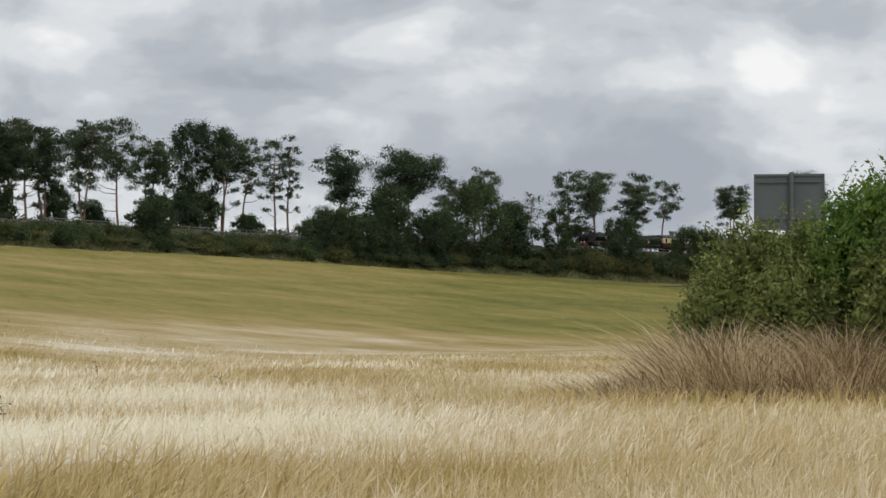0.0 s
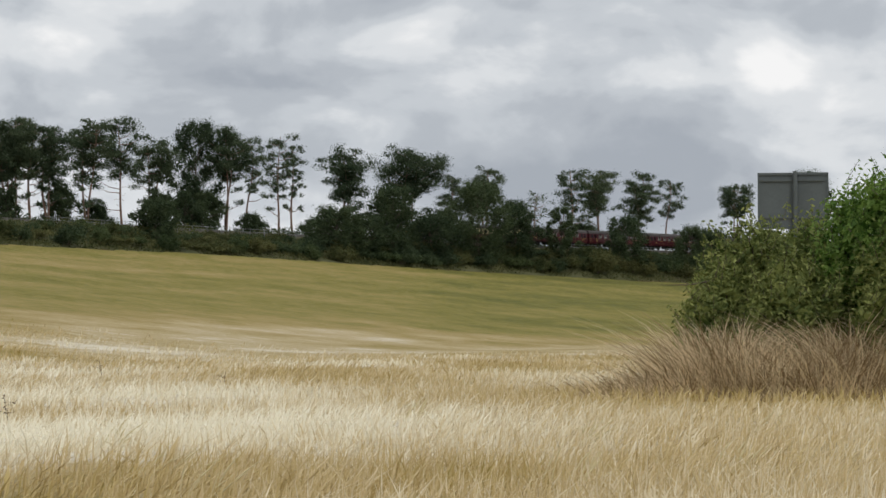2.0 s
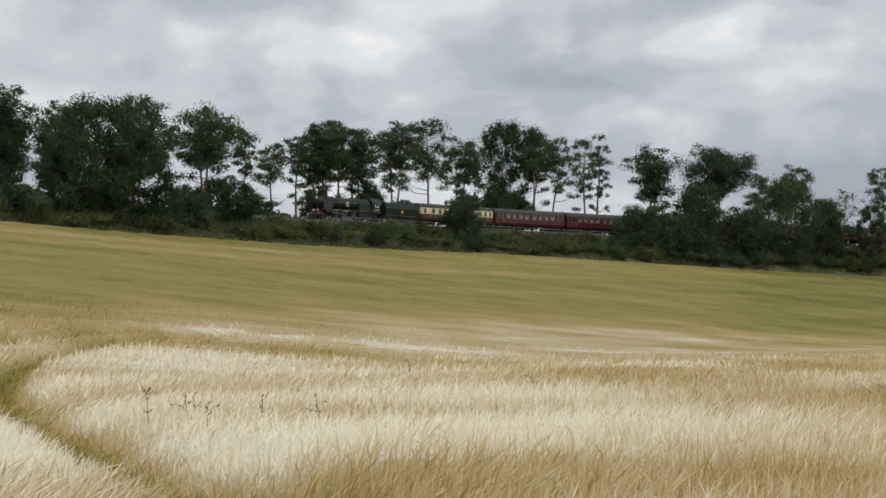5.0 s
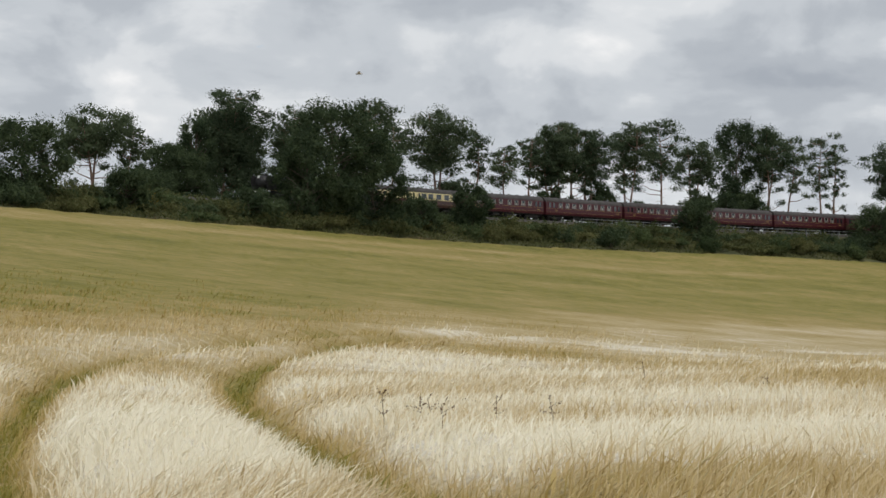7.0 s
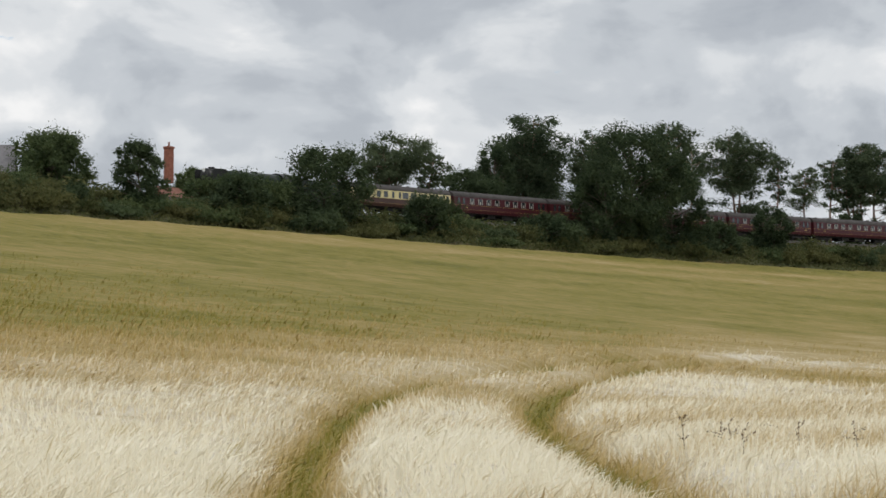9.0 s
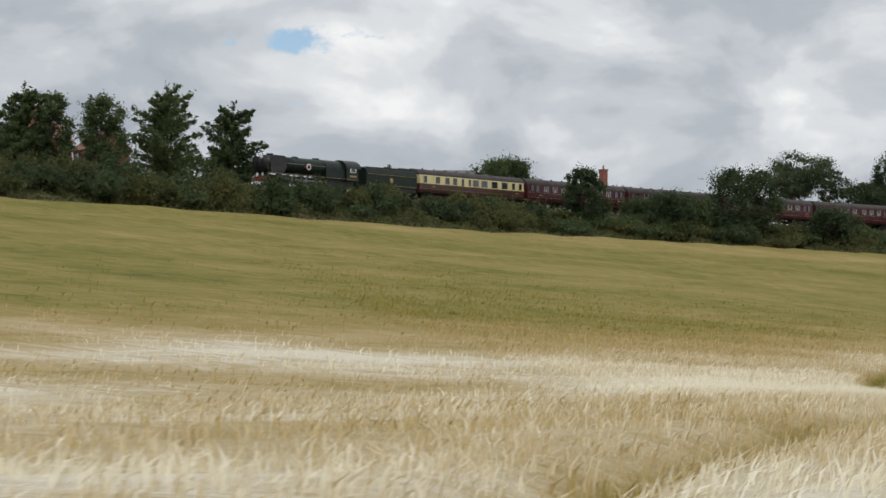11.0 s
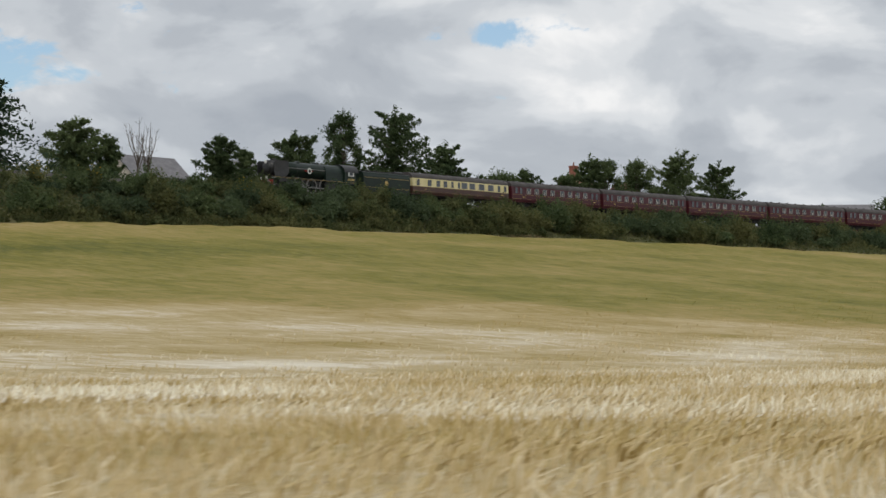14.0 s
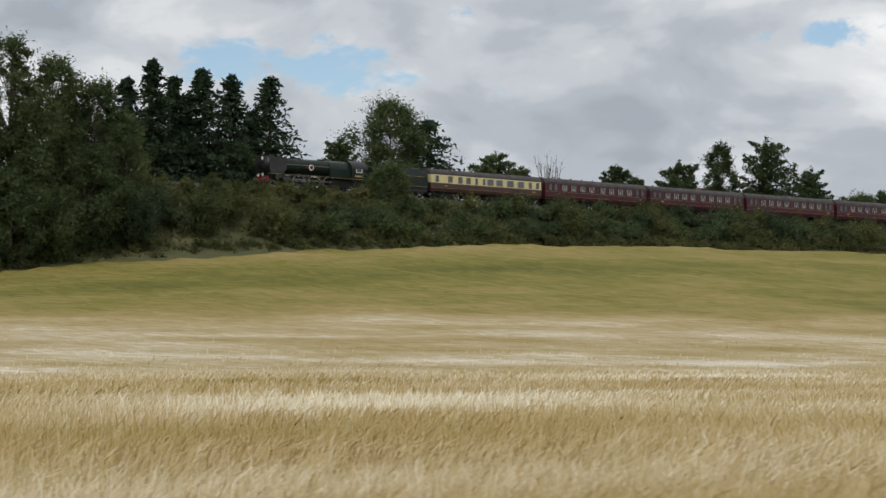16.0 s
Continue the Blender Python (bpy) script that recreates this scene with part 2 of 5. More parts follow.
def ground(x, y):
    s, q = line_coords(x, y)
    zr, ze = np.interp(s, S, SZ) - 0.55, np.interp(s, S, EDGE) - 0.65
    u = np.clip((q - 15) / 118.0, 0, 1)
    field = BASE + (ze - BASE) * (1 - u) ** 1.22
    bank = zr + (ze - zr) * np.clip((q - 3.2) / 11.0, 0, 1)
    back = zr - 0.3 * np.clip((-q - 3.2) / 5.0, 0, 1) - np.clip((-q - 40) / 200.0, 0, 1) * 6
    return np.where(q > 14.5, field, np.where(q > 0, bank, back))


# ---- mesh helpers ----
class Soup:
    """Vertices and faces gathered for one mesh."""

    def __init__(self):
        self.v, self.f = [], []

    def add(self, verts, faces):
        k = len(self.v)
        self.v.extend(verts)
        self.f.extend([tuple(i + k for i in f) for f in faces])

    def box(self, x0, x1, y0, y1, z0, z1):
        self.add([(x, y, z) for z in (z0, z1) for x, y in ((x0, y0), (x1, y0), (x1, y1), (x0, y1))],
                 [(3, 2, 1, 0), (4, 5, 6, 7), (0, 1, 5, 4), (1, 2, 6, 5), (2, 3, 7, 6), (3, 0, 4, 7)])

    def tube(self, pts, radii, n=6, caps=False):
        pts = [Vector(p) for p in pts]
        vs, fs = [], []
        for i, p in enumerate(pts):
            d = (pts[min(i + 1, len(pts) - 1)] - pts[max(i - 1, 0)])
            d = d.normalized() if d.length > 1e-6 else Vector((0, 0, 1))
            a = d.cross(Vector((0.31, 0.95, 0.05)) if abs(d.z) > 0.8 else Vector((0, 0, 1))).normalized()
            b = d.cross(a)
            for k in range(n):
                t = 2 * math.pi * k / n
                vs.append(tuple(p + (a * math.cos(t) + b * math.sin(t)) * radii[i]))
        for i in range(len(pts) - 1):
            for k in range(n):
                fs.append((i * n + k, i * n + (k + 1) % n, (i + 1) * n + (k + 1) % n, (i + 1) * n + k))
        if caps:
            fs.append(tuple(reversed(range(n))))
            fs.append(tuple(range((len(pts) - 1) * n, len(pts) * n)))
        self.add(vs, fs)

    def extrude(self, profile, x0, x1):
        """A closed outline of (y, z), drawn along x."""
        n = len(profile)
        self.add([(x0, y, z) for y, z in profile] + [(x1, y, z) for y, z in profile],
                 [(k, (k + 1) % n, n + (k + 1) % n, n + k) for k in range(n)] + [tuple(reversed(range(n))), tuple(range(n, 2 * n))])

    def mesh(self, name, material, smooth=False):
        me = bpy.data.meshes.new(name)
        me.from_pydata(self.v, [], self.f)
        me.materials.append(material)
        if smooth:
            me.polygons.foreach_set("use_smooth", [True] * len(me.polygons))
        me.update()
        return me


def part(name, soup, material, parent, label="", smooth=False, kind=""):
    me = soup if isinstance(soup, bpy.types.Mesh) else soup.mesh(name, material, smooth)
    ob = new(name, me)
    ob.parent = parent
    return tagged(ob, label, kind=kind)


def thing(name, m, label, category, group="", kind=""):
    ob = new(name)
    ob.matrix_basis = m
    return tagged(ob, label, category, group, kind)


def quads_mesh(name, centers, size, material, rng, aspect=1.0, flat=0.0, droop=None):
    """Many small leaves: one bent quad of two triangles for each centre."""
    n = len(centers)
    a = rng.normal(size=(n, 3))
    a[:, 2] *= 1 - flat
    a /= np.linalg.norm(a, axis=1)[:, None] + 1e-9
    b = np.cross(a, rng.normal(size=(n, 3)))
    b /= np.linalg.norm(b, axis=1)[:, None] + 1e-9
    sz = (size * (0.6 + 0.8 * rng.random(n)))[:, None]
    a, b = a * sz * aspect, b * sz
    bend = np.cross(a, b)
    bend = bend / (np.linalg.norm(bend, axis=1)[:, None] + 1e-9) * sz * 0.25
    c = np.asarray(centers)
    v = np.stack([c - a, c - b * 0.6 + bend, c + a, c + b * 0.6 + bend], 1).reshape(-1, 3)
    me = bpy.data.meshes.new(name)
    me.vertices.add(4 * n), me.loops.add(6 * n), me.polygons.add(2 * n)
    me.vertices.foreach_set("co", v.ravel())
    base = (np.arange(n) * 4)[:, None]
    me.loops.foreach_set("vertex_index", (base + np.array([0, 1, 2, 0, 2, 3])).ravel())
    me.polygons.foreach_set("loop_start", np.arange(2 * n) * 3)
    me.materials.append(material)
    me.update(calc_edges=True)
    return me


def grid_mesh(name, xs, ys, zf, material):
    X, Y = np.meshgrid(xs, ys)
    Z = zf(X.ravel(), Y.ravel())
    nx, ny = len(xs), len(ys)
    i = (np.arange(ny - 1)[:, None] * nx + np.arange(nx - 1)[None]).ravel()
    f = np.stack([i, i + 1, i + nx + 1, i + nx], 1)
    me = bpy.data.meshes.new(name)
    me.vertices.add(nx * ny), me.loops.add(4 * len(f)), me.polygons.add(len(f))
    me.vertices.foreach_set("co", np.stack([X.ravel(), Y.ravel(), Z], 1).ravel())
    me.loops.foreach_set("vertex_index", f.ravel())
    me.polygons.foreach_set("loop_start", np.arange(len(f)) * 4)
    me.polygons.foreach_set("use_smooth", np.ones(len(f), bool))
    me.materials.append(material)
    me.update(calc_edges=True)
    return me


# ---- ground, field and railway ----
GRASS = mat("rough_grass", (0.045, 0.06, 0.022), (0.14, 0.13, 0.06), 0.9, scale=0.15, bump=0.6, fine=20)
RUTS = [[(20, -62), (17, -53), (6, -20), (-1.6, 9), (-3.1, 14.5), (-5.1, 18.8), (-7.3, 24), (-9.9, 30.3), (-14.9, 43.6), (-17.5, 51), (-19.9, 58.9), (-21.6, 66.8), (-23.1, 75.8), (-24.5, 86.3), (-25.4, 100), (-24, 118)],
        [(14, -62), (11, -50), (1, -19), (-6.5, 14), (-9.2, 19.6), (-13.4, 29), (-18.4, 41.4), (-21.3, 50), (-23, 57), (-24.2, 63), (-25.7, 74), (-27, 86), (-28, 100)]]


def rut_distance(x, y):
    d = np.full(len(x), 1e9)
    for line in RUTS:
        pts = np.array(line, float)
        t = np.linspace(0, len(pts) - 1, 400)
        px, py = np.interp(t, range(len(pts)), pts[:, 0]), np.interp(t, range(len(pts)), pts[:, 1])
        for a in range(0, len(x), 20000):
            b = slice(a, a + 20000)
            near = np.abs(x[b] + 8) < 60
            if near.any():
                k = np.nonzero(near)[0] + a
                dd = np.sqrt(((x[k, None] - px) ** 2 + (y[k, None] - py) ** 2).min(1))
                d[k] = np.minimum(d[k], dd)
    return d


def waves(x, y, n, lo, hi, seed, stretch=(1.0, 1.0)):
    """A smooth wandering field of about -1 to 1."""
    rng = np.random.default_rng(seed)
    z = np.zeros(len(x))
    for k in range(n):
        a, f, p = rng.uniform(0, 2 * math.pi), rng.uniform(lo, hi), rng.uniform(0, 6.28)
        z += np.sin((x * math.cos(a) * stretch[0] + y * math.sin(a) * stretch[1]) * f + p + 1.2 * np.sin(x * f * 0.6 + p * 3))
    return z / math.sqrt(n) / 1.2


def ripeness_sheen(x, y):
    """Nought: green crop; one: bleached ears, with the wind's sheen put into the colour."""
    s, q = line_coords(x, y)
    # blond near zone: ripe colour plus wind sheen painted in, with a wavering edge
    r = 1 / (1 + np.exp(-(q - np.interp(y, [-60, 60], [74, 113]) + 9 * waves(x, y, 5, 0.02, 0.09, 3)) / 4.5))
    r = 0.27 + 0.45 * r + 0.12 * waves(x, y, 6, 0.08, 0.5, 4) * (0.4 + 0.8 * r)
    r += 0.05 * waves(x * 0.3 + y * 0.2, y, 8, 0.2, 1.1, 6)
    bands = waves(q * 1.0, s * 0.06, 9, 0.1, 0.6, 5)
    r += np.interp(q, [40, 90], [0.11, 0.04]) * bands
    r += 0.14 * np.exp(-((x + 12) ** 2 + (y - 30) ** 2) / 700.0)
    r += 0.20 * np.exp(-((x + 9 + 0.35 * (y - 24)) ** 2) / 30.0 - (y - 26) ** 2 / 320.0)
    r -= 0.42 * np.exp(-((x + 1.6) / 3.4) ** 2 - ((y - 15.2) / 2.8) ** 2) * (0.75 + 0.4 * waves(x, y, 5, 0.8, 2.2, 9))
    r -= np.interp(y, [-160, -105], [0.12, 0.0])
    r -= 0.10 / (1 + np.exp(-(x + 2.5) / 2.0)) * (y > 0)
    d = rut_distance(np.asarray(x, float), np.asarray(y, float))
    return np.clip(r * (1 - 0.9 * np.exp(-(d / 0.45) ** 2)), 0, 1)


def crop_material(name, rough, bump):
    m = bpy.data.materials.new(name)
    m.use_nodes = True
    nt = m.node_tree
    N, L = nt.nodes.new, nt.links.new
    p = nt.nodes["Principled BSDF"]
    p.inputs["Roughness"].default_value, p.inputs["Specular IOR Level"].default_value = rough, 0.25
    at, g, co = N("ShaderNodeAttribute"), N("ShaderNodeNewGeometry"), N("ShaderNodeTexCoord")
    at.attribute_name = "ripe_sheen"
    n1 = N("ShaderNodeTexNoise")
    n1.inputs["Scale"].default_value, n1.inputs["Detail"].default_value, n1.inputs["Roughness"].default_value = 4.5, 7, 0.8
    L(co.outputs["Object"], n1.inputs["Vector"])
    mix = N("ShaderNodeMath")
    mix.operation = "MULTIPLY_ADD"
    L(n1.outputs[0], mix.inputs[0])
    mix.inputs[1].default_value = 0.55
    sub = N("ShaderNodeMath")
    sub.operation = "MULTIPLY_ADD"
    L(g.outputs["Random Per Island"], sub.inputs[0])
    sub.inputs[1].default_value, sub.inputs[2].default_value = 0.26 if bump == 0 else 0.0, -0.36 if bump == 0 else -0.275
    L(sub.outputs[0], mix.inputs[2])
    add = N("ShaderNodeMath")
    add.operation = "ADD"
    L(mix.outputs[0], add.inputs[0]), L(at.outputs["Fac"], add.inputs[1])
    if bump:
        # drill rows run with the field's edge
        at2, n3, ma, ad2 = N("ShaderNodeAttribute"), N("ShaderNodeTexNoise"), N("ShaderNodeMath"), N("ShaderNodeMath")
        at2.attribute_name = "rows"
        n3.inputs["Scale"].default_value, n3.inputs["Detail"].default_value, n3.inputs["Roughness"].default_value = 1.0, 7, 0.68
        L(at2.outputs["Vector"], n3.inputs["Vector"])
        ma.operation, ma.inputs[1].default_value, ma.inputs[2].default_value = "MULTIPLY_ADD", 0.95, -0.475
        ad2.operation = "ADD"
        L(n3.outputs[0], ma.inputs[0]), L(ma.outputs[0], ad2.inputs[0]), L(add.outputs[0], ad2.inputs[1])
        add = ad2
    r = N("ShaderNodeValToRGB")
    stops = [(0.0, (0.125, 0.130, 0.022)), (0.22, (0.245, 0.218, 0.042)), (0.48, (0.42, 0.315, 0.118)), (0.74, (0.58, 0.465, 0.265)), (1.0, (0.86, 0.79, 0.645))]
    stops = [(pp, tuple(min(0.9, (1.08 if bump == 0 else 0.92) * v) for v in c)) for pp, c in stops]
    while len(r.color_ramp.elements) < len(stops):
        r.color_ramp.elements.new(0.5)
    for e, (pp, c) in zip(r.color_ramp.elements, stops):
        e.position, e.color = pp, (*c, 1)
    L(add.outputs[0], r.inputs[0]), L(r.outputs[0], p.inputs["Base Color"])
    if bump:
        n2, bn = N("ShaderNodeTexNoise"), N("ShaderNodeBump")
        n2.inputs["Scale"].default_value, n2.inputs["Detail"].default_value = 5.0, 5
        L(co.outputs["Object"], n2.inputs["Vector"]), L(n2.outputs[0], bn.inputs["Height"])
        bn.inputs["Strength"].default_value, bn.inputs["Distance"].default_value = bump, 0.25
        L(bn.outputs[0], p.inputs["Normal"])
    return m


CROP_SHEET = crop_material("barley_canopy", 0.85, 0.9)
CROP_EAR = crop_material("barley_ears", 0.6, 0)


def canopy_z(x, y):
    s, q = line_coords(x, y)
    z = ground(x, y) + CROP - 0.10 + 0.05 * waves(x, y, 6, 0.3, 1.1, 8)
    z -= 0.5 * np.exp(-(rut_distance(x, y) / 0.7) ** 2)
    return np.where(q < 15.6, ground(x, y) - 0.6, z)


def make_ground():
    fan = np.array([4500, 3000, 2000, 1300, 900, 650.0])
    xs = np.concatenate([-fan, np.arange(-480, 481, 8.0), fan[::-1]])
    ys = np.concatenate([-fan, np.arange(-420, 641, 8.0), fan[::-1] + 60])
    tagged(new("ground", grid_mesh("ground", xs, ys, ground, GRASS)), "rough grassy ground rising to a railway bank", "ground", kind="structure")
    # the bank itself, finer
    soup = Soup()
    offs = (-12, -9, -3.4, -2.6, 2.6, 3.4, 6, 9, 12, 14.6)
    ss = np.arange(520, 1420, 6.0)
    P = np.array([[rail(s, o)[:2] for o in offs] for s in ss])
    Z = ground(P[..., 0].ravel(), P[..., 1].ravel()).reshape(len(ss), len(offs)) + 0.06
    n = len(offs)
    soup.add([(P[i, j, 0], P[i, j, 1], Z[i, j]) for i in range(len(ss)) for j in range(n)],
             [(i * n + j, i * n + j + 1, (i + 1) * n + j + 1, (i + 1) * n + j) for i in range(len(ss) - 1) for j in range(n - 1)])
    tagged(new("embankment", soup.mesh("embankment", GRASS, True)), "grassy railway embankment", "embankment", kind="structure")
    bed = Soup()
    prof = [(-2.7, -0.62), (-1.7, -0.16), (1.7, -0.16), (2.7, -0.62)]
    vs = []
    for s in ss:
        for o, dz in prof:
            p = rail(s, o)
            vs.append((p.x, p.y, p.z + dz + 0.08))
    bed.add(vs, [(i * 4 + j, i * 4 + j + 1, i * 4 + j + 5, i * 4 + j + 4) for i in range(len(ss) - 1) for j in range(3)])
    tagged(new("track_bed", bed.mesh("track_bed", BALLAST)), "grey stone ballast track bed", "track bed", kind="structure")
    track = thing("railway_track", Matrix(), "rusty steel running rails on grey ballast", "railway track")
    for side in (-0.72, 0.72):
        r = Soup()
        vs, k = [], 0
        for s in ss:
            for o, dz in ((-0.035, -0.08), (-0.035, 0.0), (0.035, 0.0), (0.035, -0.08)):
                p = rail(s, side + o)
                vs.append((p.x, p.y, p.z + dz))
        r.add(vs, [(i * 4 + j, i * 4 + (j + 1) % 4, i * 4 + (j + 1) % 4 + 4, i * 4 + j + 4) for i in range(len(ss) - 1) for j in range(4)])
        part("rail", r, STEEL, track)


make_ground()


def set_ripe_sheen(me, x, y, boost=0.0):
    a = me.attributes.new("ripe_sheen", "FLOAT", "POINT")
    a.data.foreach_set("value", (ripeness_sheen(x, y) + boost).astype(np.float32))


def make_crop():
    xs = np.concatenate([np.arange(-180, -52, 2.5), np.arange(-52, -30, 0.75), np.arange(-30, 2, 0.4), np.arange(2, 32, 0.75), np.arange(32, 240, 3.0)])
    ys = np.concatenate([np.arange(-300, -66, 2.5), np.arange(-66, 8, 0.8), np.arange(8, 70, 0.4), np.arange(70, 126, 0.8), np.arange(126, 560, 2.5)])
    me = grid_mesh("barley_field", xs, ys, canopy_z, CROP_SHEET)
    co = np.empty(len(me.vertices) * 3)
    me.vertices.foreach_get("co", co)
    co = co.reshape(-1, 3)
    set_ripe_sheen(me, co[:, 0], co[:, 1])
    s, q = line_coords(co[:, 0], co[:, 1])
    a = me.attributes.new("rows", "FLOAT_VECTOR", "POINT")
    a.data.foreach_set("vector", np.stack([q * 0.45, s * 0.9, s * 0], 1).astype(np.float32).ravel())
    tagged(new("barley_field", me), "ripening barley, bleached ears over green stems", "barley field", kind="stuff")
    # single ears above the sheet, thinning out with the distance
    rng = np.random.default_rng(11)
    N1, N2, N3 = 27000, 28000, 18000
    az = np.radians(rng.uniform(-42, 15, N1))
    r = 8.0 * (19.0 ** rng.random(N1))
    x1, y1 = r * np.sin(az), r * np.cos(az)
    u = rng.random(N2) ** 0.8
    bx, by = 4 + 58 * u, -10 - 174 * u
    az2 = np.radians(-26 - 18 * u + rng.uniform(-16, 14, N2))
    r2 = 8.0 * (19.0 ** rng.random(N2))
    r3, az3, u3 = 8.0 * (19.0 ** rng.random(N3)), np.radians(rng.uniform(-61, -24, N3)), rng.random(N3)
    x3, y3 = 44 + 18 * u3 + r3 * np.sin(az3), -176 - 7 * u3 + r3 * np.cos(az3)
    x, y = np.concatenate([x1, bx + r2 * np.sin(az2), x3]), np.concatenate([y1, by + r2 * np.cos(az2), y3])
    rr = np.concatenate([r, r2, r3])
    s, q = line_coords(x, y)
    keep = (q > 17) & (rng.random(len(x)) > (rr - 75) / 75)
    x, y, rr = x[keep], y[keep], rr[keep]
    B = 5
    n = len(x) * B
    X = np.repeat(x, B) + rng.normal(0, 0.16, n) * (1 + np.repeat(rr, B) / 40)
    Y = np.repeat(y, B) + rng.normal(0, 0.16, n) * (1 + np.repeat(rr, B) / 40)
    R = np.repeat(rr, B)
    Z = canopy_z(X, Y) - 0.14
    h = rng.uniform(0.22, 0.46, n)
    lean = waves(X, Y, 5, 0.25, 0.8, 21) * 0.3 + 0.32 + rng.normal(0, 0.3, n)
    la = np.radians(20) + rng.normal(0, 0.5, n)
    dx, dy = np.cos(la) * lean, np.sin(la) * lean
    w = (0.0020 + 0.00024 * np.minimum(R, 90)) * rng.uniform(0.7, 1.3, n)
    wa = rng.uniform(0, math.pi, n)
    # the blade's width lies across the way from the camera's ground as often as not
    wx, wy = np.cos(wa * 0.5 - 0.4) * w, np.sin(wa * 0.5 - 0.4) * w
    mid, tip = 0.55, 1.0
    v = np.empty((n, 5, 3))
    v[:, 0] = np.stack([X - wx * 0.5, Y - wy * 0.5, Z], 1)
    v[:, 1] = np.stack([X + wx * 0.5, Y + wy * 0.5, Z], 1)
    mx, my, mz = X + dx * h * 0.35, Y + dy * h * 0.35, Z + h * 0.62
    v[:, 2] = np.stack([mx + wx, my + wy, mz], 1)
    v[:, 3] = np.stack([mx - wx, my - wy, mz], 1)
    v[:, 4] = np.stack([X + dx * h * 1.1, Y + dy * h * 1.1, Z + h * (1.0 - 0.25 * np.abs(lean))], 1)
    me = bpy.data.meshes.new("barley_ears")
    me.vertices.add(5 * n), me.loops.add(9 * n), me.polygons.add(3 * n)
    me.vertices.foreach_set("co", v.ravel())
    me.loops.foreach_set("vertex_index", ((np.arange(n) * 5)[:, None] + np.array([0, 1, 2, 0, 2, 3, 3, 2, 4])).ravel())
    me.polygons.foreach_set("loop_start", np.arange(3 * n) * 3)
    me.materials.append(CROP_EAR)
    rp = np.repeat(ripeness_sheen(X, Y), 5)
    # blade feet sit lower on the colour ramp close by, tips higher
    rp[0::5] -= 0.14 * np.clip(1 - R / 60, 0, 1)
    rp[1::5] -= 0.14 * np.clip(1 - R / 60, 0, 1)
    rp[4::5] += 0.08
    a = me.attributes.new("ripe_sheen", "FLOAT", "POINT")
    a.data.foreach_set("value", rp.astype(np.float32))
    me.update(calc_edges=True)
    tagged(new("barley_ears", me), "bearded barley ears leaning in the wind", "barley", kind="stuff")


make_crop()


# ---- trees ----
def ellipsoid_points(rng, n, c, r, hollow=0.45):
    d = rng.normal(size=(n, 3))
    d /= np.linalg.norm(d, axis=1)[:, None]
    rad = hollow + (1.08 - hollow) * rng.random(n) ** 0.6
    return np.asarray(c) + d * rad[:, None] * np.asarray(r)


def clump(rng, leaf, n, c, r, small, core=0.2):
    """A bough's leaves: fine ones on the outside, large overlapping ones within."""
    n1 = max(4, int(n * core))
    r = np.asarray(r, float)
    leaf.append((ellipsoid_points(rng, n1, c, r * 0.66, 0.0), np.full(n1, small * 2.5)))
    leaf.append((ellipsoid_points(rng, n - n1, c, r, 0.62), np.full(n - n1, small)))


def leaf_mesh(name, leaf, material, rng, jitter, aspect=1.3):
    pts, sizes = np.concatenate([a for a, b in leaf]), np.concatenate([b for a, b in leaf])
    pts = pts + rng.normal(0, jitter, pts.shape) * rng.random((len(pts), 1)) * 1.6
    return quads_mesh(name, pts, sizes, material, rng, aspect)


def stand(s, off):
    p = rail(s, off)
    z = float(ground([p.x], [p.y])[0])
    return Vector((p.x, p.y, z - 0.1))


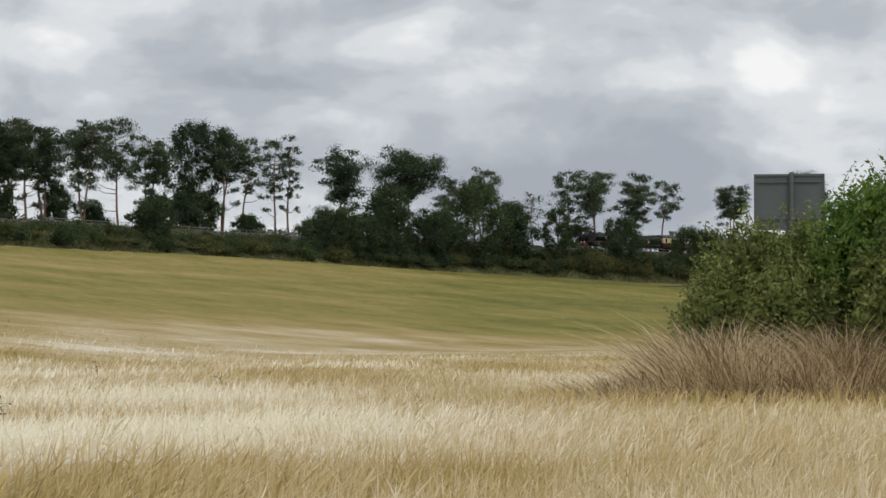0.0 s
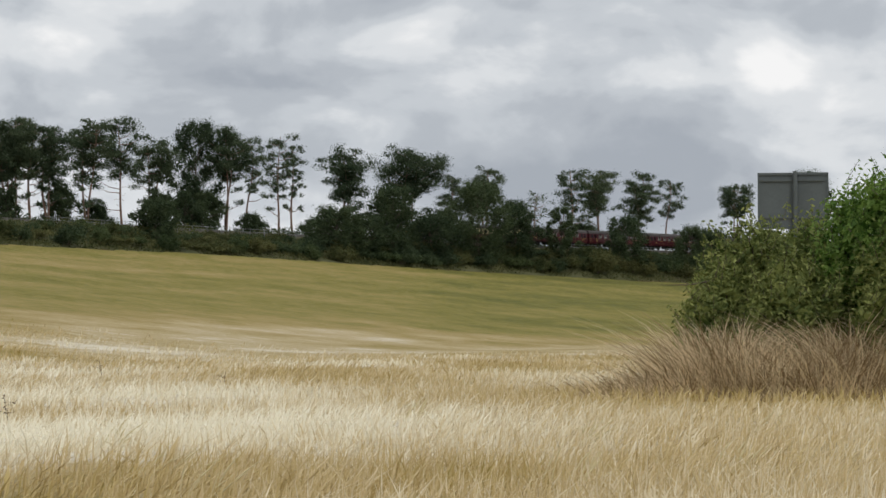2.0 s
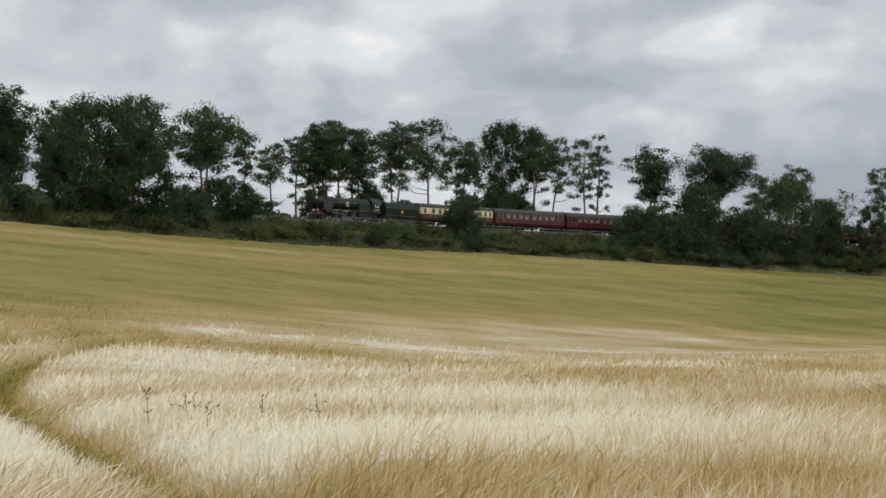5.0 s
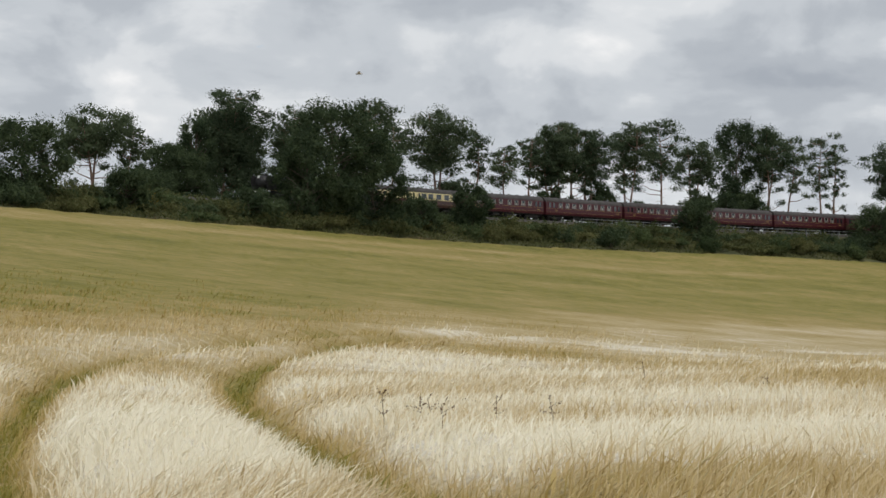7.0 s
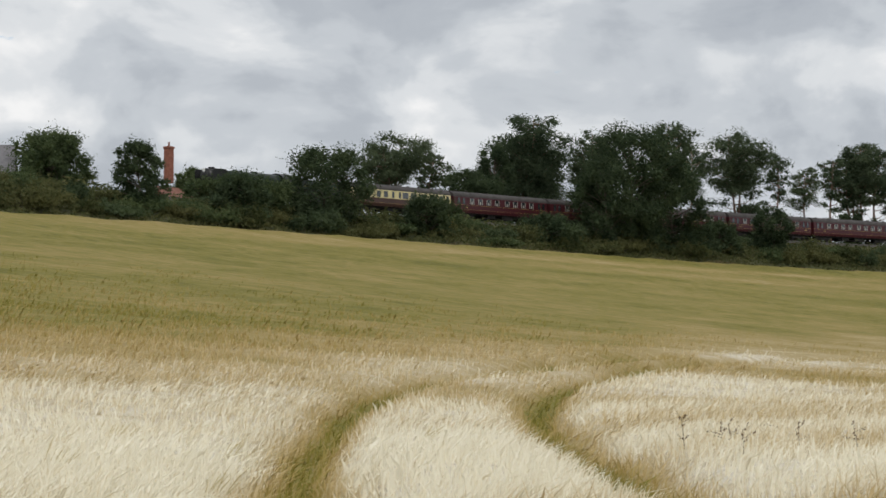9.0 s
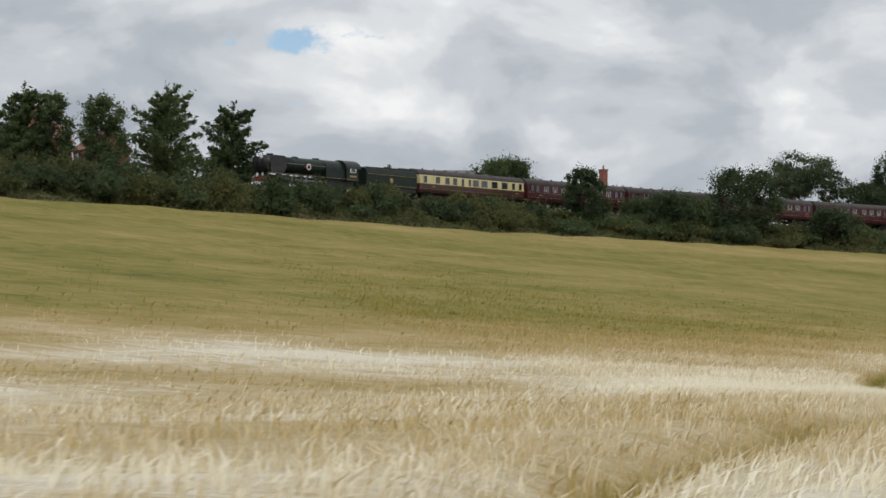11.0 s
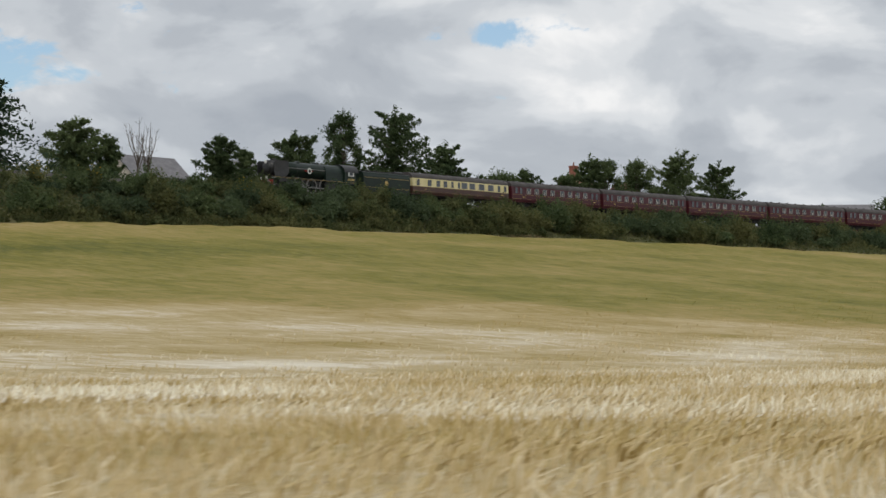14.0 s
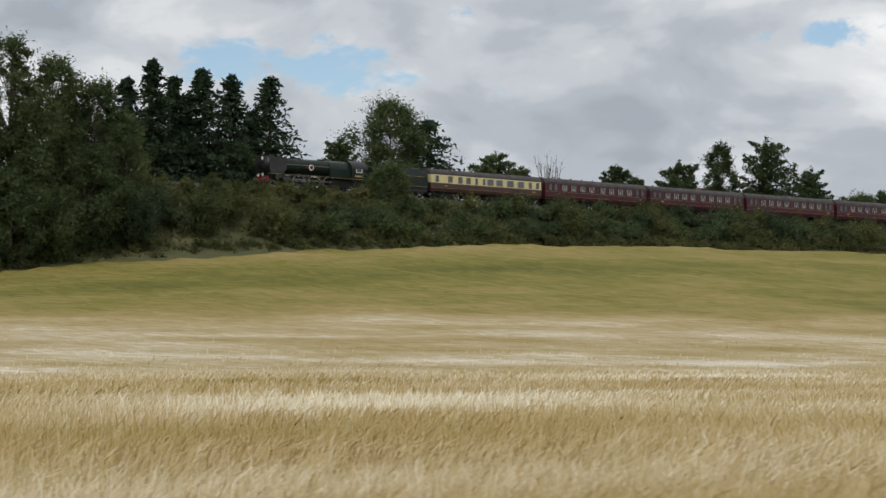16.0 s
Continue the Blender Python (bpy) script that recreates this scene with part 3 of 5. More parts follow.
def scots_pine(s, off, top, width, seed, sparse=False, full=False):
    rng = np.random.default_rng(seed)
    base = stand(s, off)
    H = top - base.z
    t = thing("pine_tree", Matrix.Translation(base) @ pose(0, 0, 0, 0, 0, float(rng.uniform(0, 360))),
              "wind-shaped Scots pine with bare pinkish trunk" if not sparse else "thin-crowned pine with bare branches", "tree", "pines along the railway")
    wood, leaf = Soup(), []
    stems = 1 if width < 6 or rng.random() < 0.35 else 2
    for k in range(stems):
        lean_a = rng.uniform(0, 6.28) if k == 0 else lean_a + 2.6
        lean = rng.uniform(0.01, 0.06) + (0.05 if stems > 1 else 0)
        ph, bow = rng.uniform(0, 6), rng.uniform(0.15, 0.5)
        hh = H * (1.0 if k == 0 else rng.uniform(0.84, 0.96))
        zz = np.linspace(0, hh * 0.95, 12)
        pts = [Vector((lean * math.cos(lean_a) * z + bow * (math.sin(z * 0.36 + ph) - math.sin(ph)), lean * math.sin(lean_a) * z + bow * (math.cos(z * 0.31 + ph) - math.cos(ph)), z)) for z in zz]
        wood.tube(pts, np.linspace(0.22, 0.05, 12) * (0.7 + H / 45), 6)

        def at(z):
            return Vector([float(np.interp(z, zz, [q[i] for q in pts])) for i in range(3)])

        W = width * 0.62 / (1.2 if stems > 1 else 1.0)
        bottom = rng.uniform(0.44, 0.58) if not full else 0.26
        # pads of needles at the ends of crooked boughs: a ragged dome above, single shelves below
        pads = []
        for b in range(18 if not full else 30):
            f = bottom + (0.95 - bottom) * ((b + rng.random()) / (18 if not full else 30))
            u = (f - bottom) / (1 - bottom)
            shape = float(np.interp(u, [0, 0.25, 0.6, 0.85, 1.0], [0.45, 0.8, 1.0, 0.72, 0.2]))
            pads.append((f, W * shape * rng.uniform(0.3, 1.0), b * 2.4 + rng.normal(0, 0.5), rng.uniform(0.23, 0.36) * (0.6 + 0.4 * shape)))
        for b in range(int(rng.integers(2, 5))):
            pads.append((rng.uniform(0.2, bottom), W * rng.uniform(0.4, 0.95), lean_a + rng.normal(0, 1.2), rng.uniform(0.13, 0.22)))
        for f, reach, ang, rel in pads:
            z = hh * f
            p = at(max(0.2 * hh, z - reach * rng.uniform(0.15, 0.7)))
            c = at(z)
            q = Vector((c.x + math.cos(ang) * reach, c.y + math.sin(ang) * reach, z))
            m = p.lerp(q, 0.5) + Vector((rng.normal(0, 0.15), rng.normal(0, 0.15), -0.1 * reach))
            wood.tube([p, m, q], [0.085, 0.06, 0.025], 4)
            rx = max(0.8, width * rel)
            for lump in range(3):
                o = Vector((rng.normal(0, rx * 0.42), rng.normal(0, rx * 0.42), rng.normal(0.1, rx * 0.16)))
                rr = rx * rng.uniform(0.5, 0.85)
                clump(rng, leaf, int((26 + 52 * rr * rr) * (0.22 if sparse else 1.0)), q + o, (rr, rr, rr * rng.uniform(0.42, 0.7)), 0.085)
        # dead snags on the bare trunk
        for b in range(int(rng.integers(4, 9))):
            p, a, r = at(hh * rng.uniform(0.15, bottom)), rng.uniform(0, 6.28), rng.uniform(0.5, 1.9)
            wood.tube([p, p + Vector((math.cos(a) * r * 0.6, math.sin(a) * r * 0.6, 0.1)), p + Vector((math.cos(a) * r, math.sin(a) * r, rng.uniform(-0.4, 0.5)))], [0.035, 0.022, 0.008], 3)
    part("trunk", wood, BARK_PINE, t, smooth=True)
    part("crown", leaf_mesh("crown", leaf, NEEDLES, rng, 0.13, 1.6), None, t, "dark green needle clumps with gaps")


def broad_tree(s, off, top, width, seed, leaves=None, label="leafy dark green tree beside the railway", feather=0.3, name="broadleaf_tree", low=0.12, cone=False):
    rng = np.random.default_rng(seed)
    base = stand(s, off)
    H = max(1.5, top - base.z)
    t = thing(name, Matrix.Translation(base) @ pose(0, 0, 0, 0, 0, float(rng.uniform(0, 360))), label, "tree")
    wood, leaf = Soup(), []
    trunk = [Vector((0.15 * math.sin(z), 0.12 * math.cos(z * 1.3), z)) for z in np.linspace(0, H * 0.8, 6)]
    wood.tube(trunk, np.linspace(0.2, 0.05, 6) * (0.5 + H / 20), 6)
    width *= 1.7 if cone else 1.25
    n = int(28 + H * 1.9)
    for k in range(n):
        f = low + (0.97 - low) * (k + rng.random()) / n
        prof = math.sin(math.pi * min(1, max(0.0, (f - low * 0.6) / (1.02 - low * 0.6))) ** 0.8) ** 0.55
        ang = k * 2.4 + rng.normal(0, 0.4)
        if cone:
            # upswept boughs with flat sprays of leaves, shorter towards the tip
            L = width * 0.50 * (0.14 + 0.86 * (1 - f) ** 0.55) * rng.uniform(0.6, 1.2)
            root = Vector((0, 0, H * f * 0.9))
            d = Vector((math.cos(ang), math.sin(ang), min(rng.uniform(0.2, 0.7), (H * 0.97 - root.z) / L)))
            wood.tube([root, root + d * L], [0.05, 0.012], 4)
            for g, rel in ((0.3, 0.30), (0.62, 0.27), (0.9, 0.19), (1.1, 0.10)):
                c = root + d * (L * g)
                c.z = min(c.z, H - 0.2)
                r = max(0.28, L * rel * rng.uniform(0.9, 1.3))
                clump(rng, leaf, int(36 + 60 * r * r), c, (r, r, r * 0.5), 0.095, 0.25)
            continue
        reach = width * 0.5 * prof * rng.uniform(0.4, 1.06)
        c = Vector((math.cos(ang) * reach, math.sin(ang) * reach, H * f))
        root = trunk[min(5, int(f * 5))]
        root = Vector((root.x, root.y, min(root.z, c.z)))
        wood.tube([root, root.lerp(c, 0.6) + Vector((0, 0, 0.2)), c], [0.07, 0.05, 0.015], 4)
        r = width * rng.uniform(0.09, 0.19)
        rz = r * rng.uniform(0.7, 1.2)
        c.z = min(c.z, H - rz * 0.75)
        clump(rng, leaf, int(44 + 80 * r + 56 * r * r), c, (r, r, rz), 0.1, 0.26)
        for sp in range(int(3 * feather * 3)):
            d = Vector(rng.normal(size=3)).normalized()
            d.z = abs(d.z) * 0.9
            o = np.array(c + d * r * 1.0)
            leaf.append((o + np.outer(np.linspace(-0.3, 1, 8), np.array(d) * r * 0.7) + rng.normal(0, 0.06, (8, 3)), np.full(8, 0.11)))
    if cone:
        clump(rng, leaf, 60, (0, 0, H - 0.7), (0.35, 0.35, 0.8), 0.09)
    part("trunk", wood, BARK, t, smooth=True)
    part("crown", leaf_mesh("crown", leaf, leaves or LEAVES_DARK, rng, 0.12), None, t)
    return t


def spruce(s, off, top, width, seed):
    rng = np.random.default_rng(seed)
    base = stand(s, off)
    H = top - base.z
    t = thing("conifer_tree", Matrix.Translation(base), "tall dark spruce with ragged drooping boughs", "tree", "conifers by the wood")
    wood, leaf = Soup(), []
    wood.tube([(0, 0, z) for z in np.linspace(0, H * 0.98, 6)], np.linspace(0.3, 0.03, 6), 6)
    tiers = int(H * 1.7)
    for k in range(tiers):
        f = 0.12 + 0.86 * k / tiers
        rad = width * 1.9 * (1 - f) ** 0.8 * rng.uniform(0.75, 1.15) + 0.15
        for b in range(12):
            a = rng.uniform(0, 6.28)
            L = rad * rng.uniform(0.6, 1.1)
            tt = np.linspace(0.15, 1, 9)[:, None]
            d = np.array([math.cos(a) * L, math.sin(a) * L, -0.25 * L])
            leaf.append(np.array([0, 0, H * f]) + tt * d + rng.normal(0, 0.13, (9, 3)))
            if b == 0:
                wood.tube([(0, 0, H * f), tuple(np.array([0, 0, H * f]) + d)], [0.04, 0.01], 3)
    part("trunk", wood, BARK, t)
    part("crown", quads_mesh("crown", np.concatenate(leaf), 0.26, SPRUCE, rng, 1.5, 0.3), None, t)


PINES_EAST = [(1019.9, -9, 36.8, 6.7), (1028.3, -9, 36.3, 7.8), (1038.2, -9, 38.3, 6.9), (1047.2, -9, 39.3, 8.1), (1055.1, -9, 36.0, 6.1), (1075.0, -9, 39.9, 8.5), (1081.3, -9, 38.6, 5.4), (1089.3, -9, 39.7, 5.7), (1093.7, -9, 38.0, 4.2), (1108.9, -9, 38.4, 8.1), (1128.4, -9, 39.9, 11.0), (1141.5, -9, 34.3, 5.9), (1151.2, -9, 36.6, 6.6), (1168.4, -9, 32.0, 6.2), (1178.5, -9, 37.9, 6.3), (1188.8, -9, 38.4, 7.9), (1202.1, -9, 38.2, 7.5), (1211.8, -9, 37.3, 5.5), (1237.4, -9, 37.6, 6.6)]
PINES_MID = [(989.7, -9, 36.8, 9.4), (999.9, -9, 34.4, 4.8), (1007.0, -9, 32.0, 5.6), (1012.9, -9, 34.3, 4.7), (1018.8, -9, 37.0, 6.7), (1023.7, -9, 36.8, 5.8), (972.9, -8, 37.1, 6.9), (916.2, -9, 30.5, 8.0), (923.2, -9, 29.0, 3.5), (980.4, -10, 34.0, 3.5)]
BROAD_BEHIND = [(1072.0, -14, 40.6, 9.0), (1266.0, -10, 41.4, 11.4), (940.9, -13, 31.2, 5.7), (933.5, -12, 27.3, 6.4), (860.2, -14, 26.9, 7.3), (880.5, -10, 23.8, 4.2), (735.8, -10, 33.3, 7.1), (725.6, -10, 31.3, 4.1), (744.9, -9, 29.0, 5.0), (761.9, -9, 26.2, 3.5), (756.3, -9, 24.9, 5.4), (776.3, -9, 29.2, 3.9), (771.2, -9, 26.2, 4.2), (787.2, -9, 28.6, 4.8), (797.0, -9, 31.1, 6.0), (808.2, -10, 30.0, 5.8), (861.7, -14, 26.8, 6.6)]
BROAD_WEST = [(835.0, -10, 24.4, 2.6), (679.2, -9, 27.3, 5.3), (684.4, -9, 25.7, 2.1), (702.6, -9, 27.1, 3.9), (706.9, -9, 25.6, 2.7), (715.6, -9, 28.4, 5.5), (660.6, -9, 32.8, 8.1), (652.1, -9, 27.7, 3.6), (779.9, -9, 28.4, 4.0)]
BROAD_FRONT = [(1036.1, 8, 23.2, 5.9), (1086.9, 8, 24.4, 9.0), (1095.2, 8, 22.9, 8.6), (1103.7, 8, 29.3, 8.2), (1115.0, 8, 24.0, 8.9), (1129.9, 8, 31.5, 10.8), (1141.6, 8, 27.9, 9.3), (1156.8, 8, 27.4, 5.5), (1177.9, 8, 26.2, 8.1), (1200.1, 8, 24.9, 6.3), (1207.9, 8, 24.4, 7.7), (946.4, 8, 33.0, 12.6), (955.4, 8, 29.0, 8.9), (939.5, 9, 27.9, 7.0), (883.9, 8, 25.8, 8.4), (901.0, 10, 20.8, 6.3), (978.7, 8, 22.9, 5.4), (925.6, 10, 19.6, 6.0), (964.9, 9, 20.5, 4.9), (866.4, 10, 21.3, 6.0), (851.8, 8, 23.9, 4.6)]
WOOD_WEST = [(594.8, 9, 33.3, 6.6), (599.8, 9, 31.6, 6.1), (605.0, 9, 29.5, 6.1), (608.2, 9, 26.0, 4.3), (596.5, 11, 26.2, 6.6), (602.0, 12, 21.7, 6.6), (647.9, 6, 22.9, 3.8), (589.2, 10, 32.8, 7.1), (592.9, 13, 18.8, 7.1), (597.8, 13, 17.3, 6.6), (606.0, 11, 18.4, 5.5)]
CONIFERS = [(623.1, -8, 35.3, 3.1), (626.7, -9, 33.7, 2.9), (630.3, -8, 34.9, 3.8), (634.5, -8, 34.5, 3.3), (640.5, -8, 34.7, 4.3), (666.3, -8, 31.1, 6.3), (638.3, -9, 30.3, 2.8), (629.2, -10, 31.8, 3.0), (620.1, -9, 33.0, 3.4)]
for i, (s, off, top, w) in enumerate(PINES_EAST):
    scots_pine(s, off, top, w, 100 + i, sparse=i in (13,))
for i, (s, off, top, w) in enumerate(PINES_MID):
    scots_pine(s, off, top, w, 200 + i)
for i, (s, off, top, w) in enumerate([(948.4, -14, 36.6, 9.5), (953.5, -16, 35.0, 7.0), (960.7, -13, 35.2, 6.4)]):
    scots_pine(s, off, top, w, 230 + i, full=True)
for i, (s, off, top, w) in enumerate(BROAD_BEHIND):
    broad_tree(s, off, top, w, 300 + i, LEAVES_DARK if s > 900 else LEAVES, "broadleaf tree behind the railway line", feather=1.3 if s < 830 else 0.3, cone=s < 830 and i % 3 != 1)
for i, (s, off, top, w) in enumerate(BROAD_WEST):
    broad_tree(s, off, top, w, 400 + i, LEAVES if i else LEAVES_DARK, "young leafy tree behind the railway line", feather=1.0, cone=i not in (6, 8))
for i, (s, off, top, w) in enumerate(BROAD_FRONT):
    broad_tree(s, off, top, w, 500 + i, LEAVES_DARK, "dense dark tree on the railway bank", low=0.05)
for i, (s, off, top, w) in enumerate(WOOD_WEST):
    broad_tree(s, off, top, w, 600 + i, LEAVES, "tall ash-like tree at the field's edge", feather=0.6, low=0.05)
UNDERSTORY = [(985, 4.5, 6), (993, 6.0, 5), (1003, 3.5, 5), (1016, 5.5, 4.5), (1031, 6.5, 5), (1041, 4.0, 4), (1055, 6.5, 5), (1063, 7.5, 5), (1069, 8, 6), (1080, 4, 5),
              (1100, 4.0, 5), (1122, 9.0, 6), (1136, 7, 6), (1160, 6, 5), (1183, 6, 6), (1196, 5.0, 6), (1230, 5, 7), (1250, 6, 8), (612, 9, 6), (619, 8.5, 6), (627, 7.0, 6), (634, 6.0, 6), (640, 4.5, 5), (935, 7, 7), (926, 4, 6), (968, 6, 6)]
for i, (s, dz, w) in enumerate(UNDERSTORY):
    broad_tree(s, -7.5 - (i % 3), rail(s).z + dz, w, 800 + i, LEAVES_DARK, "dark ivy-grown thicket among the trunks", low=0.03)
broad_tree(875, 4.6, rail(875).z + 2.4, 6.5, 830, LEAVES, "leafy tree on the railway bank", low=0.03)
broad_tree(868, 4.6, rail(868).z + 2.0, 5.5, 831, LEAVES, "leafy tree on the railway bank", low=0.03)
for i, (s, off, top, w) in enumerate(CONIFERS):
    spruce(s, off, top, w, 700 + i)


def bare_tree(s, off, top, seed):
    rng = np.random.default_rng(seed)
    base = stand(s, off)
    H = top - base.z
    t = thing("bare_tree", Matrix.Translation(base), "leafless dead tree with upright grey branches", "tree")
    trunk = Soup()
    trunk.tube([(0, 0, 0), (0.1, 0, H * 0.3), (0.05, 0.1, H * 0.5)], [0.16, 0.12, 0.09], 6)
    part("trunk", trunk, BARK, t)
    for k in range(9):
        a, r = k * 2.4, rng.uniform(0.5, 1.7)
        p = Vector((0.08, 0.05, H * rng.uniform(0.3, 0.5)))
        q = Vector((math.cos(a) * r, math.sin(a) * r, H * rng.uniform(0.75, 1.0)))
        m = p.lerp(q, 0.45) + Vector((math.cos(a) * 0.25, math.sin(a) * 0.25, 0))
        limb = Soup()
        limb.tube([p, m, q], [0.07, 0.05, 0.015], 5)
        for b in range(7):
            o = m.lerp(q, rng.uniform(0, 0.9))
            limb.tube([o, o + Vector((rng.normal(0, 0.35), rng.normal(0, 0.35), rng.uniform(0.3, 0.9)))], [0.022, 0.008], 3)
        part("limb", limb, BARK, t)


bare_tree(691.5, -12, 28.4, 777)
bare_tree(693.6, -12.5, 27.9, 778)


# ---- scrub along the foot of the bank ----
def bush_points(rng, h, w, dens=1.0):
    leaf, stems = [], []
    for k in range(9):
        a, r = k * 2.4 + rng.normal(0, 0.3), w * 0.5 * rng.uniform(0.05, 0.85)
        rr, hh = w * rng.uniform(0.14, 0.27), h * rng.uniform(0.4, 1.0) * (1 - 0.3 * r / w)
        c = (math.cos(a) * r, math.sin(a) * r, hh * 0.58)
        stems.append([(0, 0, 0), (c[0] * 0.6, c[1] * 0.6, hh * 0.4), c])
        clump(rng, leaf, int((70 + 7.5 * w * h) * dens), c, (rr, rr, hh * 0.45), 0.105, 0.25)
        d = np.array([rng.normal(0, 0.35), rng.normal(0, 0.35), 1.0]) * rng.uniform(0.3, 0.8)
        leaf.append((np.array([c[0], c[1], hh]) + np.outer(np.linspace(-0.3, 1, 10), d) + rng.normal(0, 0.07, (10, 3)), np.full(10, 0.11)))
    return leaf, stems


def bush(s, off, h, w, seed, material, label="tangled scrub bush on the railway bank"):
    rng = np.random.default_rng(seed)
    t = thing("bush", Matrix.Translation(stand(s, off)), label, "bush", "scrub along the railway")
    pts, stems = bush_points(rng, h, w)
    wood = Soup()
    for st in stems:
        wood.tube(st, [0.06, 0.04, 0.01], 3)
    part("woody_base", wood, BARK, t)
    part("foliage", leaf_mesh("foliage", pts, material, rng, 0.06), None, t)


OVER_S = [590, 612, 628, 645, 665, 690, 780, 860, 900, 1000, 1200]
OVER_Z = [1.4, 1.0, 0.1, -0.2, 0.5, 1.2, 1.1, 0.7, -0.2, -0.3, 0.1]


def scrub():
    rng = np.random.default_rng(5)
    k = 0
    for row, (o0, o1) in enumerate(((5.0, 7.5), (8.5, 12.5))):
        s = 588.0
        while s < 1218:
            off, w = rng.uniform(o0, o1), rng.uniform(4.4, 7.6)
            p, zr = stand(s, off), rail(s).z
            top = zr + np.interp(s, OVER_S, OVER_Z) + rng.uniform(-1.9, 1.0) - row * 1.1
            h = max(1.4, top - p.z)
            pick = int(rng.integers(0, 6))
            bush(s, off, h, w, 2000 + k, (LEAVES_SCRUB, LEAVES_SCRUB, LEAVES_DARK, LEAVES, LEAVES_SCRUB, LEAVES_DARK)[pick],
                 ("tangled brownish-green scrub bush on the railway bank", "dark green bush on the railway bank")[pick in (2, 3, 5)])
            s += w * rng.uniform(0.5, 0.85)
            k += 1
    for s in np.arange(607, 653, 3.1):
        off = rng.uniform(3.9, 4.8)
        bush(s, off, max(1.4, rail(s).z + rng.uniform(0.3, 1.1) - stand(s, off).z), rng.uniform(3.6, 4.8), 2600 + int(s), LEAVES_SCRUB, "tangled brownish-green scrub bush on the railway bank")
    s, margin = 585.0, []
    while s < 740:
        w = rng.uniform(2.6, 4.4)
        here = np.array(stand(s, rng.uniform(12.2, 14.2)))
        margin += [(a + here, b) for a, b in bush_points(rng, rng.uniform(1.4, 2.6), w)[0]]
        s += w * 0.75
    for s in np.arange(584, 700, 1.9):
        here = np.array(stand(s, rng.uniform(13.4, 15.4)))
        margin += [(a + here, b) for a, b in bush_points(rng, rng.uniform(0.9, 1.7), 2.6, 0.6)[0]]
    tagged(new("scrub_margin", leaf_mesh("scrub_margin", margin, LEAVES_SCRUB, rng, 0.06)), "low tangled scrub along the field's edge", "scrub", kind="stuff")
    # low growth on the bank and behind the line, and rough dry grass
    for name, mtl, n, o0, o1, h, size, label in (("undergrowth", LEAVES_SCRUB, 90000, 3.6, 14.6, 1.7, 0.16, "low brambles and nettles at the field's edge"),
                                                 ("bramble_bank", LEAVES_DARK, 42000, -9.0, -3.6, 2.3, 0.19, "brambles and ivy behind the railway line"),
                                                 ("verge_grass", VERGE, 26000, 14.2, 16.4, 0.75, 0.10, "strip of dry brown grass beside the barley")):
        ss, oo = rng.uniform(575, 1225, n), rng.uniform(o0, o1, n)
        x = np.interp(ss, S, SX) + oo * np.interp(ss, S, NX)
        y = np.interp(ss, S, SY) + oo * np.interp(ss, S, NY)
        hh = h * (0.55 + 0.45 * waves(x, y, 6, 0.2, 0.9, 31))
        z = ground(x, y) + np.clip(hh, 0.15, 3) * rng.random(n)
        tagged(new(name, quads_mesh(name, np.stack([x, y, z], 1), size, mtl, rng, 1.6)), label, "grass" if "grass" in name else "undergrowth", kind="stuff")


scrub()


def gorse(s, off, h, w, seed):
    rng = np.random.default_rng(seed)
    t = thing("gorse_bush", Matrix.Translation(stand(s, off)), "gorse bush with yellow flowers on the bank", "bush")
    pts, stems = bush_points(rng, h, w, 0.7)
    part("foliage", leaf_mesh("foliage", pts, LEAVES_SCRUB, rng, 0.05), None, t)
    pts = np.concatenate([a for a, b in pts])
    fl = pts[rng.random(len(pts)) < 0.22]
    fl = fl[fl[:, 2] > h * 0.45] + rng.normal(0, 0.06, (int((fl[:, 2] > h * 0.45).sum()), 3))
    part("blossom", quads_mesh("blossom", fl, 0.09, GORSE, rng), None, t, "yellow flowers")


for k, (s, off, dz, w) in enumerate([(646, 4.6, -0.2, 3.2), (638.5, 5.0, -0.6, 2.4), (668, 6.5, 1.4, 3.0), (905, 9.5, -1.0, 3.4), (660, 7, 0.8, 2.6), (1060, 8, -1.4, 4), (690, 8, 1.0, 3)]):
    gorse(s, off, max(1.2, rail(s).z + dz - stand(s, off).z), w, 3000 + k)


# ---- the train: local x runs forward, z up from the rail's top ----
def disc(soup, x, y, z, r, th, n=20, hub=True):
    """A spoked wheel's solid: axis along y."""
    ring = [(x + r * math.cos(2 * math.pi * k / n), z + r * math.sin(2 * math.pi * k / n)) for k in range(n)]
    soup.add([(a, y - th / 2, b) for a, b in ring] + [(a, y + th / 2, b) for a, b in ring],
             [tuple(range(n)), tuple(reversed(range(n, 2 * n)))] + [(k, n + k, n + (k + 1) % n, (k + 1) % n) for k in range(n)])


def wheel_tyre(r, th, n=24):
    s = Soup()
    ri = r * 0.86
    vs = []
    for k in range(n):
        c, d = math.cos(2 * math.pi * k / n), math.sin(2 * math.pi * k / n)
        vs += [(r * c, -th / 2, r * d), (r * c, th / 2, r * d), (ri * c, th / 2, ri * d), (ri * c, -th / 2, ri * d)]
    fs = []
    for k in range(n):
        a, b = 4 * k, 4 * ((k + 1) % n)
        fs += [(a + j, b + j, b + (j + 1) % 4, a + (j + 1) % 4) for j in range(4)]
    s.add(vs, fs)
    return s


